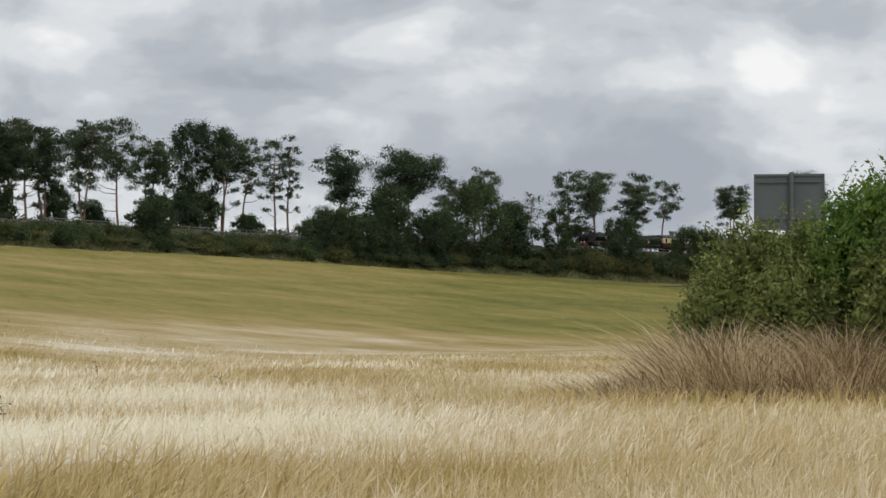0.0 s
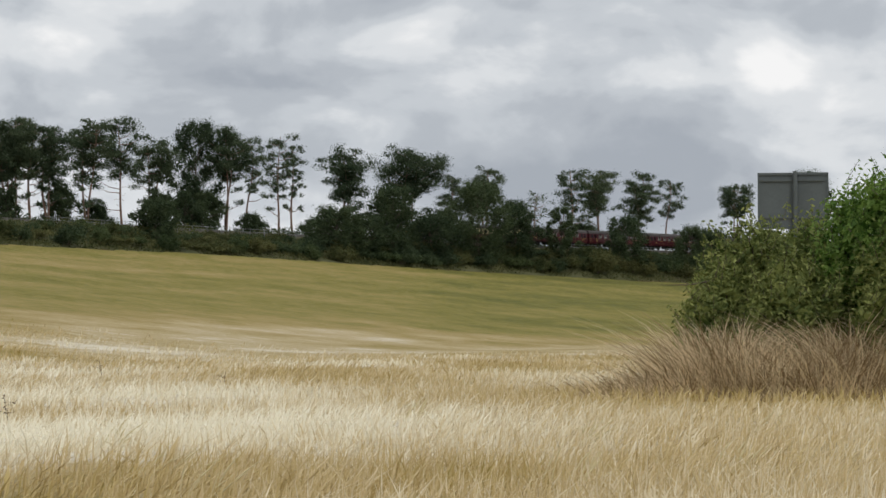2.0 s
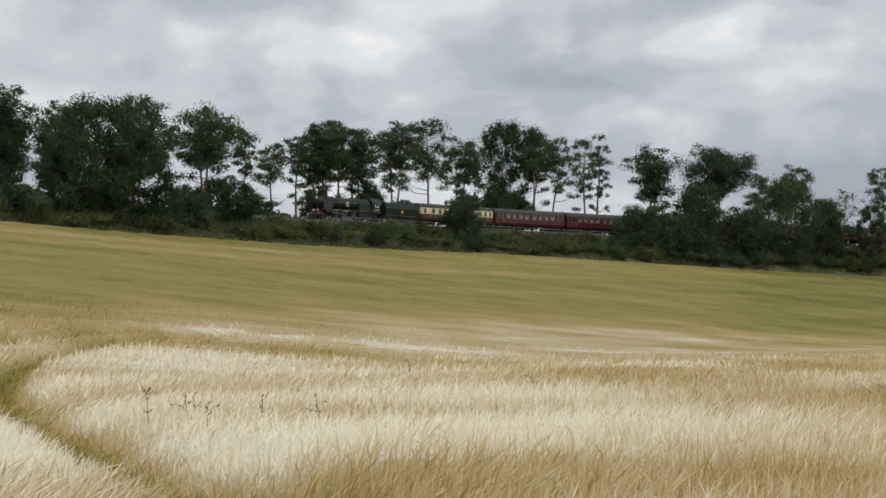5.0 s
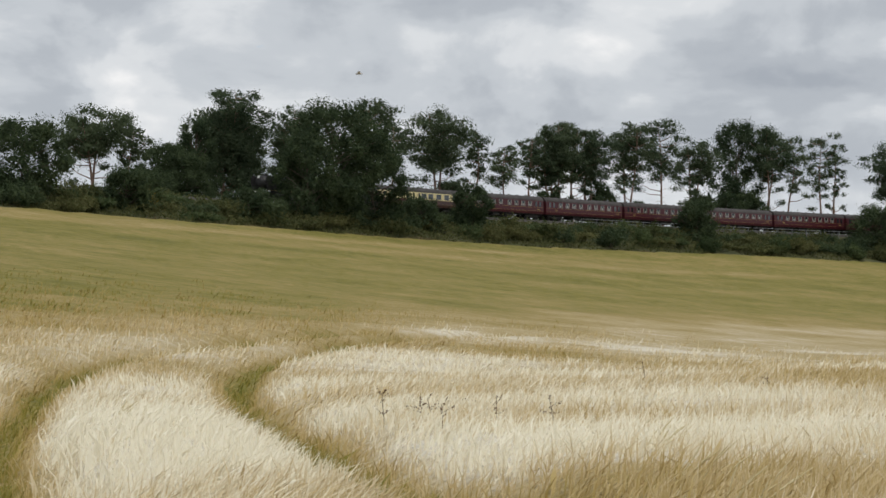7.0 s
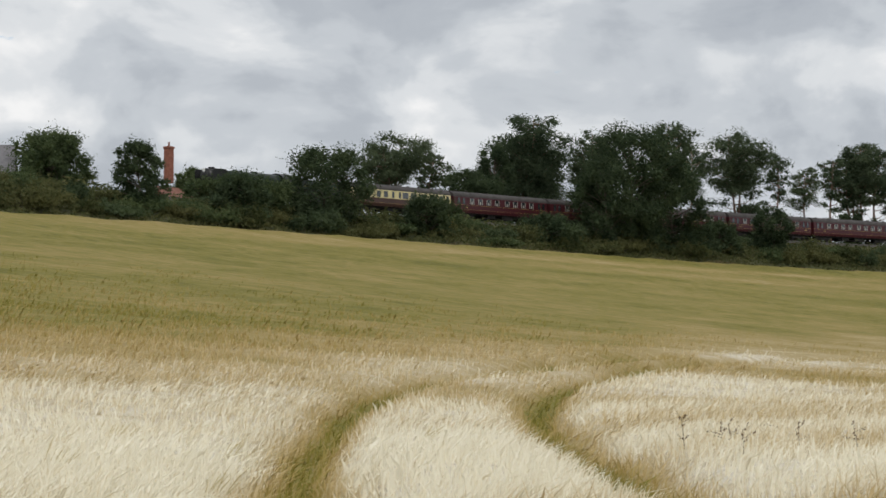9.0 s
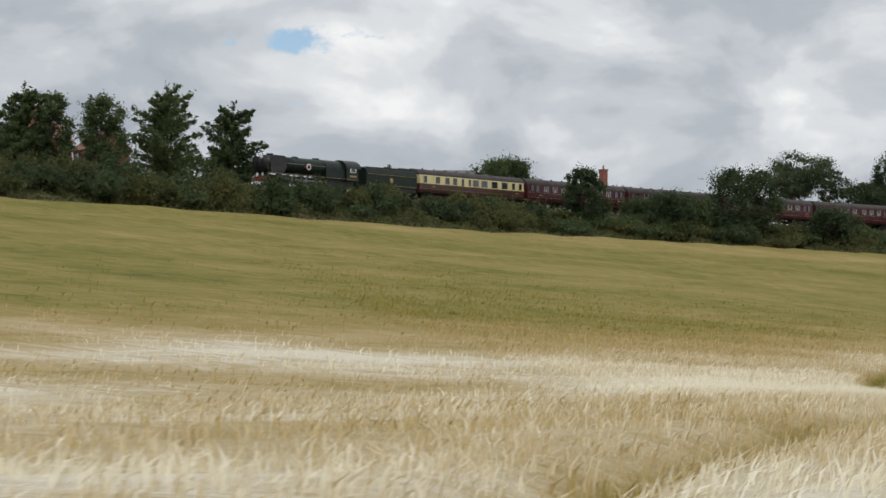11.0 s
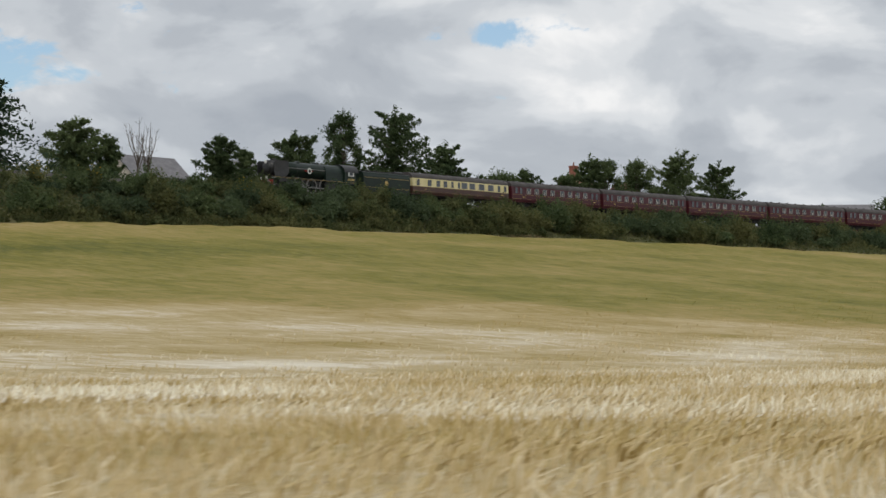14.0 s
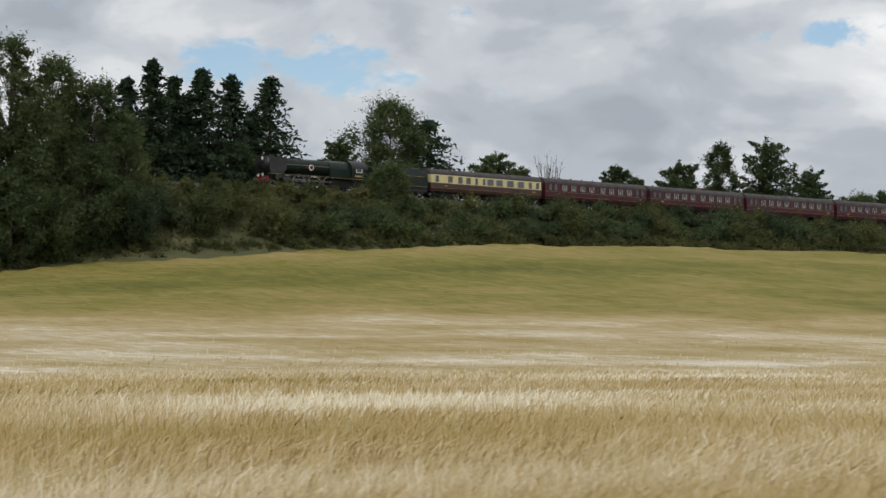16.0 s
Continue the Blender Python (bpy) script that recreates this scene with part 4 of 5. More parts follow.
def spokes(r, th, n=12):
    s = Soup()
    for k in range(n):
        a = 2 * math.pi * k / n
        s.tube([(0.12 * math.cos(a), 0, 0.12 * math.sin(a)), (r * 0.9 * math.cos(a), 0, r * 0.9 * math.sin(a))], [0.05, 0.035], 4)
    disc(s, 0, 0, 0, r * 0.2, th * 1.2, 10)
    disc(s, r * 0.36, 0, 0, r * 0.1, th * 1.7, 8)
    return s


def arc(y0, z0, y1, z1, ry, rz, cy, cz, a0, a1, n):
    return [(cy + ry * math.cos(radians(a0 + (a1 - a0) * k / n)), cz + rz * math.sin(radians(a0 + (a1 - a0) * k / n))) for k in range(n + 1)]


def bars(soup, x, z, w, h, n, y, step):
    """Plain bars in place of lettering, on a side wall."""
    for k in range(n):
        soup.box(x + k * step, x + k * step + w, y - 0.004, y + 0.004, z, z + h)


DRIVERS = []


def locomotive():
    L = 15.9
    t = thing("steam_locomotive", Matrix(), "dark green express steam locomotive, lined boiler and black smokebox", "locomotive")
    b = Soup()
    xs = [-5.0, -1.6, 2.6, 5.2]
    b.tube([(x, 0, 2.82) for x in xs], [1.02, 1.0, 0.95, 0.93], 24, True)
    part("boiler", b, LOCO_GREEN, t, smooth=True)
    sb = Soup()
    sb.tube([(x, 0, 2.82) for x in (5.2, 5.22, 7.15, 7.2, 7.3)], [0.93, 0.97, 0.97, 0.86, 0.8], 24, True)
    smoke = part("smokebox", sb, LOCO_BLACK, t, "black smokebox with round door", smooth=True)
    d = Soup()
    d.tube([(7.3, 0, 2.82), (7.4, 0, 2.82), (7.46, 0, 2.82)], [0.72, 0.66, 0.3], 20, True)
    part("smokebox_door", d, LOCO_BLACK, smoke, smooth=True)
    c = Soup()
    c.tube([(6.2, 0, z) for z in (3.7, 3.86, 3.98)], [0.42, 0.36, 0.42], 14, True)
    part("chimney", c, LOCO_BLACK, t, smooth=True)
    dm = Soup()
    dm.tube([(2.2, 0, z) for z in (3.72, 3.84, 3.92)], [0.5, 0.42, 0.18], 14, True)
    dm.box(-1.6, -0.9, -0.25, 0.25, 3.7, 3.93)
    part("safety_valve_cover", dm, LOCO_GREEN, t, smooth=False)
    for x in (-4.8, -3.0, -1.2, 0.8, 2.9, 5.05):
        bd = Soup()
        r = float(np.interp(x, xs, [1.02, 1.0, 0.95, 0.93])) + 0.008
        bd.tube([(x - 0.05, 0, 2.82), (x + 0.05, 0, 2.82)], [r, r], 24)
        part("boiler_band", bd, LINING if False else LOCO_BLACK, t)
    fb = Soup()
    fb.extrude([(-1.15, 1.5), (1.15, 1.5), (1.12, 2.6)] + arc(0, 0, 0, 0, 1.12, 1.12, 0, 2.72, 5, 175, 12) + [(-1.12, 2.6)], -5.2, -1.9)
    part("firebox", fb, LOCO_GREEN, t)
    for y in (-1.42, 1.42):
        de = Soup()
        prof = [(7.25, 1.75), (7.45, 2.3), (7.45, 3.45), (7.2, 3.72), (5.2, 3.72), (4.9, 3.5), (4.9, 2.35), (5.4, 1.75)]
        n = len(prof)
        de.add([(x, y - 0.02, z) for x, z in prof] + [(x, y + 0.02 - 0.12 * (z > 3.3), z) for x, z in prof],
               [tuple(range(n)), tuple(reversed(range(n, 2 * n)))] + [(k, n + k, n + (k + 1) % n, (k + 1) % n) for k in range(n)])
        part("smoke_deflector", de, LOCO_BLACK, t)
        rp = Soup()
        rp.box(-7.0, 7.6, min(y * 0.72, y), max(y * 0.72, y), 1.66, 1.76)
        part("running_plate", rp, LOCO_BLACK, t)
        ln = Soup()
        ln.box(-7.0, 7.6, y - 0.005, y + 0.006, 1.675, 1.70)
        part("lining", ln, LINING, t)
        pipe = Soup()
        pipe.tube([(-5, y * 0.72, 2.95), (0, y * 0.72, 2.95), (4.9, y * 0.68, 2.95)], [0.035] * 3, 5)
        part("handrail", pipe, WHEEL_STEEL, t)
        nm = Soup()
        side = 1 if y > 0 else -1
        nm.box(0.35, 1.75, y * 0.745 - 0.02, y * 0.745 + 0.02, 2.66, 2.82)
        part("nameplate", nm, RED, t, "red nameplate")
        em = Soup()
        disc(em, 0.95, y * 0.75, 2.74, 0.36, 0.06, 18)
        em2 = part("crest_disc", em, WHITE, t, "round pale crest on the boiler side")
        em3 = Soup()
        disc(em3, 0.95, y * 0.752 + side * 0.04, 2.74, 0.22, 0.02, 16)
        part("crest_centre", em3, LOCO_BLACK, em2)
        cy = Soup()
        cy.tube([(4.3, y * 0.86, 0.95), (5.5, y * 0.86, 0.98)], [0.36, 0.36], 14, True)
        cy.tube([(4.2, y * 0.8, 1.38), (5.6, y * 0.8, 1.40)], [0.2, 0.2], 10, True)
        part("cylinder", cy, LOCO_BLACK, t)
        cr = Soup()
        cr.tube([(1.2, y * 0.88, 0.95), (4.3, y * 0.88, 0.98)], [0.05, 0.05], 6)
        cr.box(2.6, 4.0, y * 0.88 - 0.05, y * 0.88 + 0.05, 1.15, 1.24)
        part("slide_bar", cr, WHEEL_STEEL, t)
        sp = Soup()
        sp.box(5.6, 6.5, y * 0.9 - 0.05, y * 0.9 + 0.05, 1.2, 1.66)
        part("step_plate", sp, LOCO_BLACK, t)
        bf = Soup()
        bf.tube([(7.6, y * 0.62, 1.05), (7.95, y * 0.62, 1.05), (7.96, y * 0.62, 1.05), (8.0, y * 0.62, 1.05)], [0.13, 0.1, 0.24, 0.24], 12, True)
        part("buffer", bf, WHEEL_STEEL, t)
        dc = Soup()
        dc.tube([(7.72, y * 0.30, 1.55), (7.75, y * 0.30, 1.55)], [0.19, 0.19], 16, True)
        part("headcode_disc", dc, WHITE, t, "white enamel route disc")
    dc = Soup()
    dc.tube([(7.48, 0, 3.55), (7.51, 0, 3.55)], [0.2, 0.2], 16, True)
    part("headcode_disc", dc, WHITE, t, "white enamel route disc")
    bb = Soup()
    bb.box(7.5, 7.62, -1.3, 1.3, 0.82, 1.32)
    part("buffer_beam", bb, RED, t, "red buffer beam")
    fr = Soup()
    fr.box(-7.0, 7.5, -0.62, 0.62, 0.75, 1.55)
    fr.box(-5.0, -1.9, -0.9, 0.9, 0.5, 1.6)
    part("frame", fr, LOCO_BLACK, t)
    cab = Soup()
    cab.extrude([(-1.38, 1.5), (1.38, 1.5), (1.38, 2.95)] + arc(0, 0, 0, 0, 1.38, 0.98, 0, 2.95, 0, 180, 14) + [(-1.38, 2.95)], -7.1, -5.1)
    cb = part("cab", cab, LOCO_GREEN, t)
    for y in (-1.39, 1.39):
        w = Soup()
        w.box(-6.7, -5.7, y - 0.012, y + 0.012, 2.5, 3.1)
        win = part("cab_window", w, WHITE, cb, "pale window frame")
        g = Soup()
        g.box(-6.55, -5.85, y - 0.02, y + 0.02, 2.58, 3.02)
        part("pane", g, GLASS, win)
        nb = Soup()
        bars(nb, -6.75, 1.95, 0.16, 0.24, 5, y, 0.25)
        part("number_bars", nb, LINING, cb, "gold figures as plain bars")
    rf = Soup()
    rf.extrude(arc(0, 0, 0, 0, 1.45, 1.03, 0, 2.96, 0, 180, 14) + arc(0, 0, 0, 0, 1.37, 0.97, 0, 2.96, 180, 0, 14), -7.5, -5.0)
    part("cab_roof", rf, LOCO_BLACK, cb)
    # wheels
    tyre, spk = wheel_tyre(0.94, 0.14).mesh("tyre", WHEEL_STEEL), spokes(0.94, 0.14).mesh("wheel", LOCO_GREEN)
    for x in (-2.0, 0.3, 2.6):
        for y in (-0.76, 0.76):
            w = new("driving_wheel", spk)
            w.parent = t
            w.matrix_basis = pose(x, y, 0.94)
            ty = new("tyre", tyre)
            ty.parent = w
            DRIVERS.append((w, x, y, 0.94))
    s1, t1 = spokes(0.47, 0.12, 10).mesh("wheel", LOCO_BLACK), wheel_tyre(0.47, 0.12, 18).mesh("tyre", WHEEL_STEEL)
    for x in (6.4, 4.5, -4.6):
        for y in (-0.74, 0.74):
            w = new("carrying_wheel", s1)
            w.parent, w.matrix_basis = t, pose(x, y, 0.47)
            ty = new("tyre", t1)
            ty.parent = w
    for y in (-0.9, 0.9):
        rod = Soup()
        rod.box(-2.05, 2.65, -0.035, 0.035, -0.07, 0.07)
        o = part("coupling_rod", rod, WHEEL_STEEL, t, "bright steel coupling rod")
        o.matrix_basis = pose(0, y, 0.94)
        DRIVERS.append((o, 0, y, None))
    return t


def tender():
    t = thing("tender", Matrix(), "dark green six-wheeled locomotive tender with gold lining", "tender")
    b = Soup()
    b.extrude([(-1.36, 1.2), (1.36, 1.2), (1.38, 2.75), (1.2, 3.25), (0.9, 3.32), (-0.9, 3.32), (-1.2, 3.25), (-1.38, 2.75)], -4.5, 4.3)
    body = part("body", b, LOCO_GREEN, t)
    top = Soup()
    top.box(-3.9, 3.6, -0.8, 0.8, 3.28, 3.5)
    top.tube([(-3.8, 0.55, 3.45), (-2.2, 0.55, 3.45)], [0.25, 0.25], 10, True)
    top.tube([(-3.8, -0.55, 3.45), (-2.2, -0.55, 3.45)], [0.25, 0.25], 10, True)
    part("coal_space", top, LOCO_BLACK, t)
    for y in (-1.385, 1.385):
        ln = Soup()
        ln.box(-4.3, 4.1, y - 0.006, y + 0.006, 2.6, 2.63)
        ln.box(-4.3, 4.1, y - 0.006, y + 0.006, 1.35, 1.38)
        part("lining", ln, LINING, body)
        cr = Soup()
        disc(cr, 0.0, y, 2.0, 0.3, 0.03, 12)
        part("crest", cr, LINING, body, "small gold crest")
    fr = Soup()
    fr.box(-4.6, 4.4, -1.15, 1.15, 0.72, 1.2)
    part("frame", fr, LOCO_BLACK, t)
    sp, ty = spokes(0.55, 0.12, 10).mesh("wheel", LOCO_BLACK), wheel_tyre(0.55, 0.12, 18).mesh("tyre", WHEEL_STEEL)
    for x in (-3.0, 0, 3.0):
        for y in (-0.74, 0.74):
            w = new("carrying_wheel", sp)
            w.parent, w.matrix_basis = t, pose(x, y, 0.55)
            o = new("tyre", ty)
            o.parent = w
    bl = Soup()
    bl.box(-4.95, -4.5, -0.6, 0.6, 1.0, 3.2)
    part("gangway", bl, UNDER, t)
    return t


def coach(kind):
    HL = 9.65
    two = kind == "cream"
    label = "cream and brown railway coach with grey roof" if two else "maroon railway coach with grey ribbed roof"
    t = thing("railway_coach", Matrix(), label, "railway coach", "coaches of the train")
    low = Soup()
    low.extrude([(-1.33, 0.98), (1.33, 0.98), (1.40, 1.35), (1.41, 2.02), (-1.41, 2.02), (-1.40, 1.35)], -HL, HL)
    part("lower_body", low, CHOC if two else MAROON, t)
    up = Soup()
    up.extrude([(-1.41, 2.02), (1.41, 2.02), (1.36, 3.0), (1.28, 3.12), (-1.28, 3.12), (-1.36, 3.0)], -HL, HL)
    body = part("upper_body", up, CREAM if two else MAROON, t)
    rf = Soup()
    rf.extrude([(1.34, 3.06)] + arc(0, 0, 0, 0, 1.34, 0.74, 0, 3.1, 0, 180, 14) + [(-1.34, 3.06)], -HL - 0.03, HL + 0.03)
    roof = part("roof", rf, ROOF, t, "grey curved roof")
    for x in np.linspace(-8.2, 8.2, 9):
        for y in (-0.5, 0.5):
            v = Soup()
            v.tube([(x, y, 3.74), (x, y, 3.9)], [0.11, 0.14], 8, True)
            part("roof_vent", v, ROOF, roof)
    rb = Soup()
    for x in np.linspace(-9.2, 9.2, 12):
        rb.extrude(arc(0, 0, 0, 0, 1.355, 0.755, 0, 3.1, 0, 180, 12) + arc(0, 0, 0, 0, 1.33, 0.73, 0, 3.1, 180, 0, 12), x - 0.03, x + 0.03)
    part("roof_rib", rb, ROOF, roof)
    wx = [-8.9, -7.6, -5.9, -4.0, -2.1, -0.5, 0.6, 1.9, 3.3, 4.7, 6.4, 8.6] if two else [-8.8, -7.8, -6.2, -4.5, -2.8, -1.1, 1.0, 2.7, 4.4, 6.1, 7.7, 8.7]
    for side in (-1, 1):
        for k, x in enumerate(wx):
            w = (0.55 if k in (0, 1, len(wx) - 1) else 1.25) if two else (0.5 if k in (0, 1, len(wx) - 2, len(wx) - 1) else 0.95)
            if two and k in (6, 7, 8, 9, 10):
                w = 0.75 if k > 7 else 0.45
            y = side * 1.392
            g = Soup()
            z0, z1 = 2.12, 2.92
            g.box(x - w / 2, x + w / 2, y - 0.022, y + 0.022, z0, z1)
            pane = part("window", g, GLASS, body, "dark reflecting window")
            f = Soup()
            for a, b_, c, d in ((x - w / 2 - 0.05, x - w / 2, z0, z1), (x + w / 2, x + w / 2 + 0.05, z0, z1), (x - w / 2 - 0.05, x + w / 2 + 0.05, z1, z1 + 0.05), (x - w / 2 - 0.05, x + w / 2 + 0.05, z0 - 0.05, z0)):
                f.box(a, b_, y - 0.035, y + 0.035, c, d)
            part("window_frame", f, CREAM if two else MAROON, pane)
            if w > 0.8:
                c = Soup()
                c.box(x - w / 2 + 0.02, x - w / 2 + 0.15, y - 0.026, y + 0.026, z0 + 0.02, z1 - 0.02)
                c.box(x + w / 2 - 0.15, x + w / 2 - 0.02, y - 0.026, y + 0.026, z0 + 0.02, z1 - 0.02)
                if not two:
                    c.add([(x - 0.17, y * 1.0 + side * 0.027, z0 + 0.04), (x + 0.17, y + side * 0.027, z0 + 0.04), (x + 0.08, y + side * 0.027, z0 + 0.4), (x - 0.08, y + side * 0.027, z0 + 0.4)], [(0, 1, 2, 3)])
                part("curtain", c, CURTAIN, pane, "pale curtains and table lamp")
        ln = Soup()
        y = side * 1.412
        ln.box(-HL, HL, y - 0.004, y + 0.004, 1.98, 2.0)
        ln.box(-HL, HL, side * 1.4 - 0.004, side * 1.4 + 0.004, 1.40, 1.415)
        part("lining", ln, LINING, body)
        nb = Soup()
        bars(nb, -8.6, 1.62, 0.07, 0.13, 6, side * 1.41, 0.1)
        bars(nb, 6.9, 1.62, 0.07, 0.13, 5, side * 1.41, 0.1)
        part("number_bars", nb, LINING, body, "gold figures as plain bars")
        for x in (-9.3, 9.3):
            d = Soup()
            d.box(x - 0.32, x - 0.30, side * 1.405 - 0.006, side * 1.405 + 0.006, 1.1, 2.95)
            d.box(x + 0.30, x + 0.32, side * 1.405 - 0.006, side * 1.405 + 0.006, 1.1, 2.95)
            part("door_edge", d, UNDER, body)
    uf = Soup()
    uf.box(-HL + 0.1, HL - 0.1, -1.15, 1.15, 0.82, 0.98)
    uf.box(-2.6, -0.4, -1.1, 1.1, 0.38, 0.82)
    uf.box(1.0, 2.6, -1.1, 1.1, 0.45, 0.82)
    for y in (-1.0, 1.0):
        uf.tube([(-4.6, y, 0.85), (-2.7, y, 0.42), (2.7, y, 0.42), (4.6, y, 0.85)], [0.04] * 4, 4)
    part("underframe", uf, UNDER, t)
    tyre = coach_wheel_mesh()
    for x in (-7.1, 7.1):
        bg = Soup()
        for y in (-1.0, 1.0):
            bg.box(x - 1.75, x + 1.75, y - 0.08, y + 0.08, 0.46, 0.72)
            bg.box(x - 0.5, x + 0.5, y - 0.1, y + 0.1, 0.3, 0.5)
        bg.box(x - 0.3, x + 0.3, -1, 1, 0.5, 0.82)
        bo = part("bogie", bg, UNDER, t)
        for dx in (-1.3, 1.3):
            for y in (-0.75, 0.75):
                w = new("wheel", tyre)
                w.parent, w.matrix_basis = bo, pose(x + dx, y, 0.46)
    for x in (-HL - 0.17, HL + 0.17):
        gw = Soup()
        gw.box(x - 0.17, x + 0.17, -0.58, 0.58, 1.0, 3.3)
        part("gangway", gw, UNDER, t)
    return t


_cw = []


def coach_wheel_mesh():
    if not _cw:
        s = Soup()
        disc(s, 0, 0, 0, 0.46, 0.13, 18)
        _cw.append(s.mesh("wheel", UNDER))
    return _cw[0]


LOCO, TENDER = locomotive(), tender()
CREAM_COACH = coach("cream")
FIRST = coach("maroon")
MAROONS = [FIRST] + [copy_thing(FIRST, Matrix()) for k in range(10)]


# ---- line-side fence ----
def line_fence():
    for s0, s1, off in ((1010, 1075, 4.6), (1075, 1130, 4.6), (1160, 1215, 4.6)):
        f = thing("line_side_fence", Matrix(), "pale metal rail fence along the track bank", "fence")
        for k, z in enumerate((0.55, 1.05)):
            r = Soup()
            r.tube([rail(s, off) + Vector((0, 0, z - 0.75)) for s in np.arange(s0, s1, 4.0)], [0.034] * len(np.arange(s0, s1, 4.0)), 5)
            part("rail", r, FENCE, f)
        for s in np.arange(s0, s1, 4.0):
            p = Soup()
            b = rail(s, off)
            p.tube([b + Vector((0, 0, -1.4)), b + Vector((0, 0, 0.35))], [0.05, 0.05], 5)
            part("post", p, FENCE, f)


line_fence()


# ---- houses beyond the line ----
def house(s, off, zr, length, depth, turn, roof_mat, wall_mat, name="house", heading=None, label="brick house with a pitched roof beyond the railway"):
    p = rail(s, off)
    z0 = float(ground([p.x], [p.y])[0]) - 0.3
    ang = math.degrees(math.atan2(np.interp(s + 2, S, SY) - np.interp(s - 2, S, SY), np.interp(s + 2, S, SX) - np.interp(s - 2, S, SX))) + turn
    ang = ang if heading is None else heading
    t = thing(name, Matrix.Translation((p.x, p.y, z0)) @ pose(0, 0, 0, 0, 0, ang), label, "house")
    top = zr - z0
    eave = max(2.2, top - depth * 0.42)
    w = Soup()
    w.extrude([(-depth / 2, 0), (depth / 2, 0), (depth / 2, eave), (0, top - 0.12), (-depth / 2, eave)], -length / 2, length / 2)
    wall = part("wall", w, wall_mat, t)
    for sd in (-1, 1):
        r = Soup()
        o = 0.35
        y1, z1 = sd * (depth / 2 + o), eave - o * (top - eave) / (depth / 2)
        r.add([(-length / 2 - 0.2, 0, top), (length / 2 + 0.2, 0, top), (length / 2 + 0.2, y1, z1), (-length / 2 - 0.2, y1, z1),
               (-length / 2 - 0.2, 0, top - 0.14), (length / 2 + 0.2, 0, top - 0.14), (length / 2 + 0.2, y1, z1 - 0.14), (-length / 2 - 0.2, y1, z1 - 0.14)],
              [(0, 1, 2, 3), (7, 6, 5, 4), (0, 4, 5, 1), (1, 5, 6, 2), (2, 6, 7, 3), (3, 7, 4, 0)])
        part("roof", r, roof_mat, t)
        for x in np.linspace(-length / 2 + 1.3, length / 2 - 1.3, max(2, int(length / 3))):
            g = Soup()
            g.box(x - 0.5, x + 0.5, sd * depth / 2 - 0.03, sd * depth / 2 + 0.03, eave - 1.5, eave - 0.4)
            win = part("window", g, GLASS, t)
            fr = Soup()
            fr.box(x - 0.58, x + 0.58, sd * depth / 2 - 0.05, sd * depth / 2 + 0.05, eave - 1.6, eave - 1.5)
            part("sill", fr, WHITE, win)
    return t


def chimney_stack(parent, x, y, z0, z1, w=0.7):
    c = Soup()
    c.box(x - w / 2, x + w / 2, y - w / 2, y + w / 2, z0, z1 - 0.25)
    c.box(x - w / 2 - 0.07, x + w / 2 + 0.07, y - w / 2 - 0.07, y + w / 2 + 0.07, z1 - 0.25, z1)
    st = part("chimney", c, BRICK, parent, "red brick chimney stack")
    p = Soup()
    p.tube([(x, y, z1), (x, y, z1 + 0.55)], [0.14, 0.11], 8, True)
    part("chimney_pot", p, TILE_RED, st)


h = house(857, -24, 25.8, 11, 8, 8, TILE_GREY, BRICK, heading=30)
h = house(872, -27, 25.4, 5, 7, 60, TILE_GREY, BRICK)
h = house(876.5, -10.5, 21.4, 5, 4.5, 0, TILE_RED, BRICK, label="low red brick house with a tall chimney stack")
chimney_stack(h, 0.0, 0.0, 4.0, 26.3 - h.matrix_basis.translation.z, 0.85)
h = house(797, -20, 26.4, 5.0, 5, 70, TILE_RED, BRICK)
h = house(791, -24, 27.2, 6, 5, 0, TILE_RED, BRICK)
chimney_stack(h, -1.2, 0, 6, 29.0 - h.matrix_basis.translation.z, 1.0)
h = house(737, -24, 26.0, 10, 6, 4, TILE_RED, BRICK)
h = house(722, -25, 25.6, 8, 7, 10, TILE_GREY, RENDERED)
h = house(700, -20, 24.6, 9.5, 6, 0, TILE_GREY, RENDERED, name="barn", label="long low barn with a grey roof beyond the railway")
h = house(660, -20, 21.8, 14, 7, 0, TILE_GREY, RENDERED, name="barn", label="long low barn with a grey roof beyond the railway")


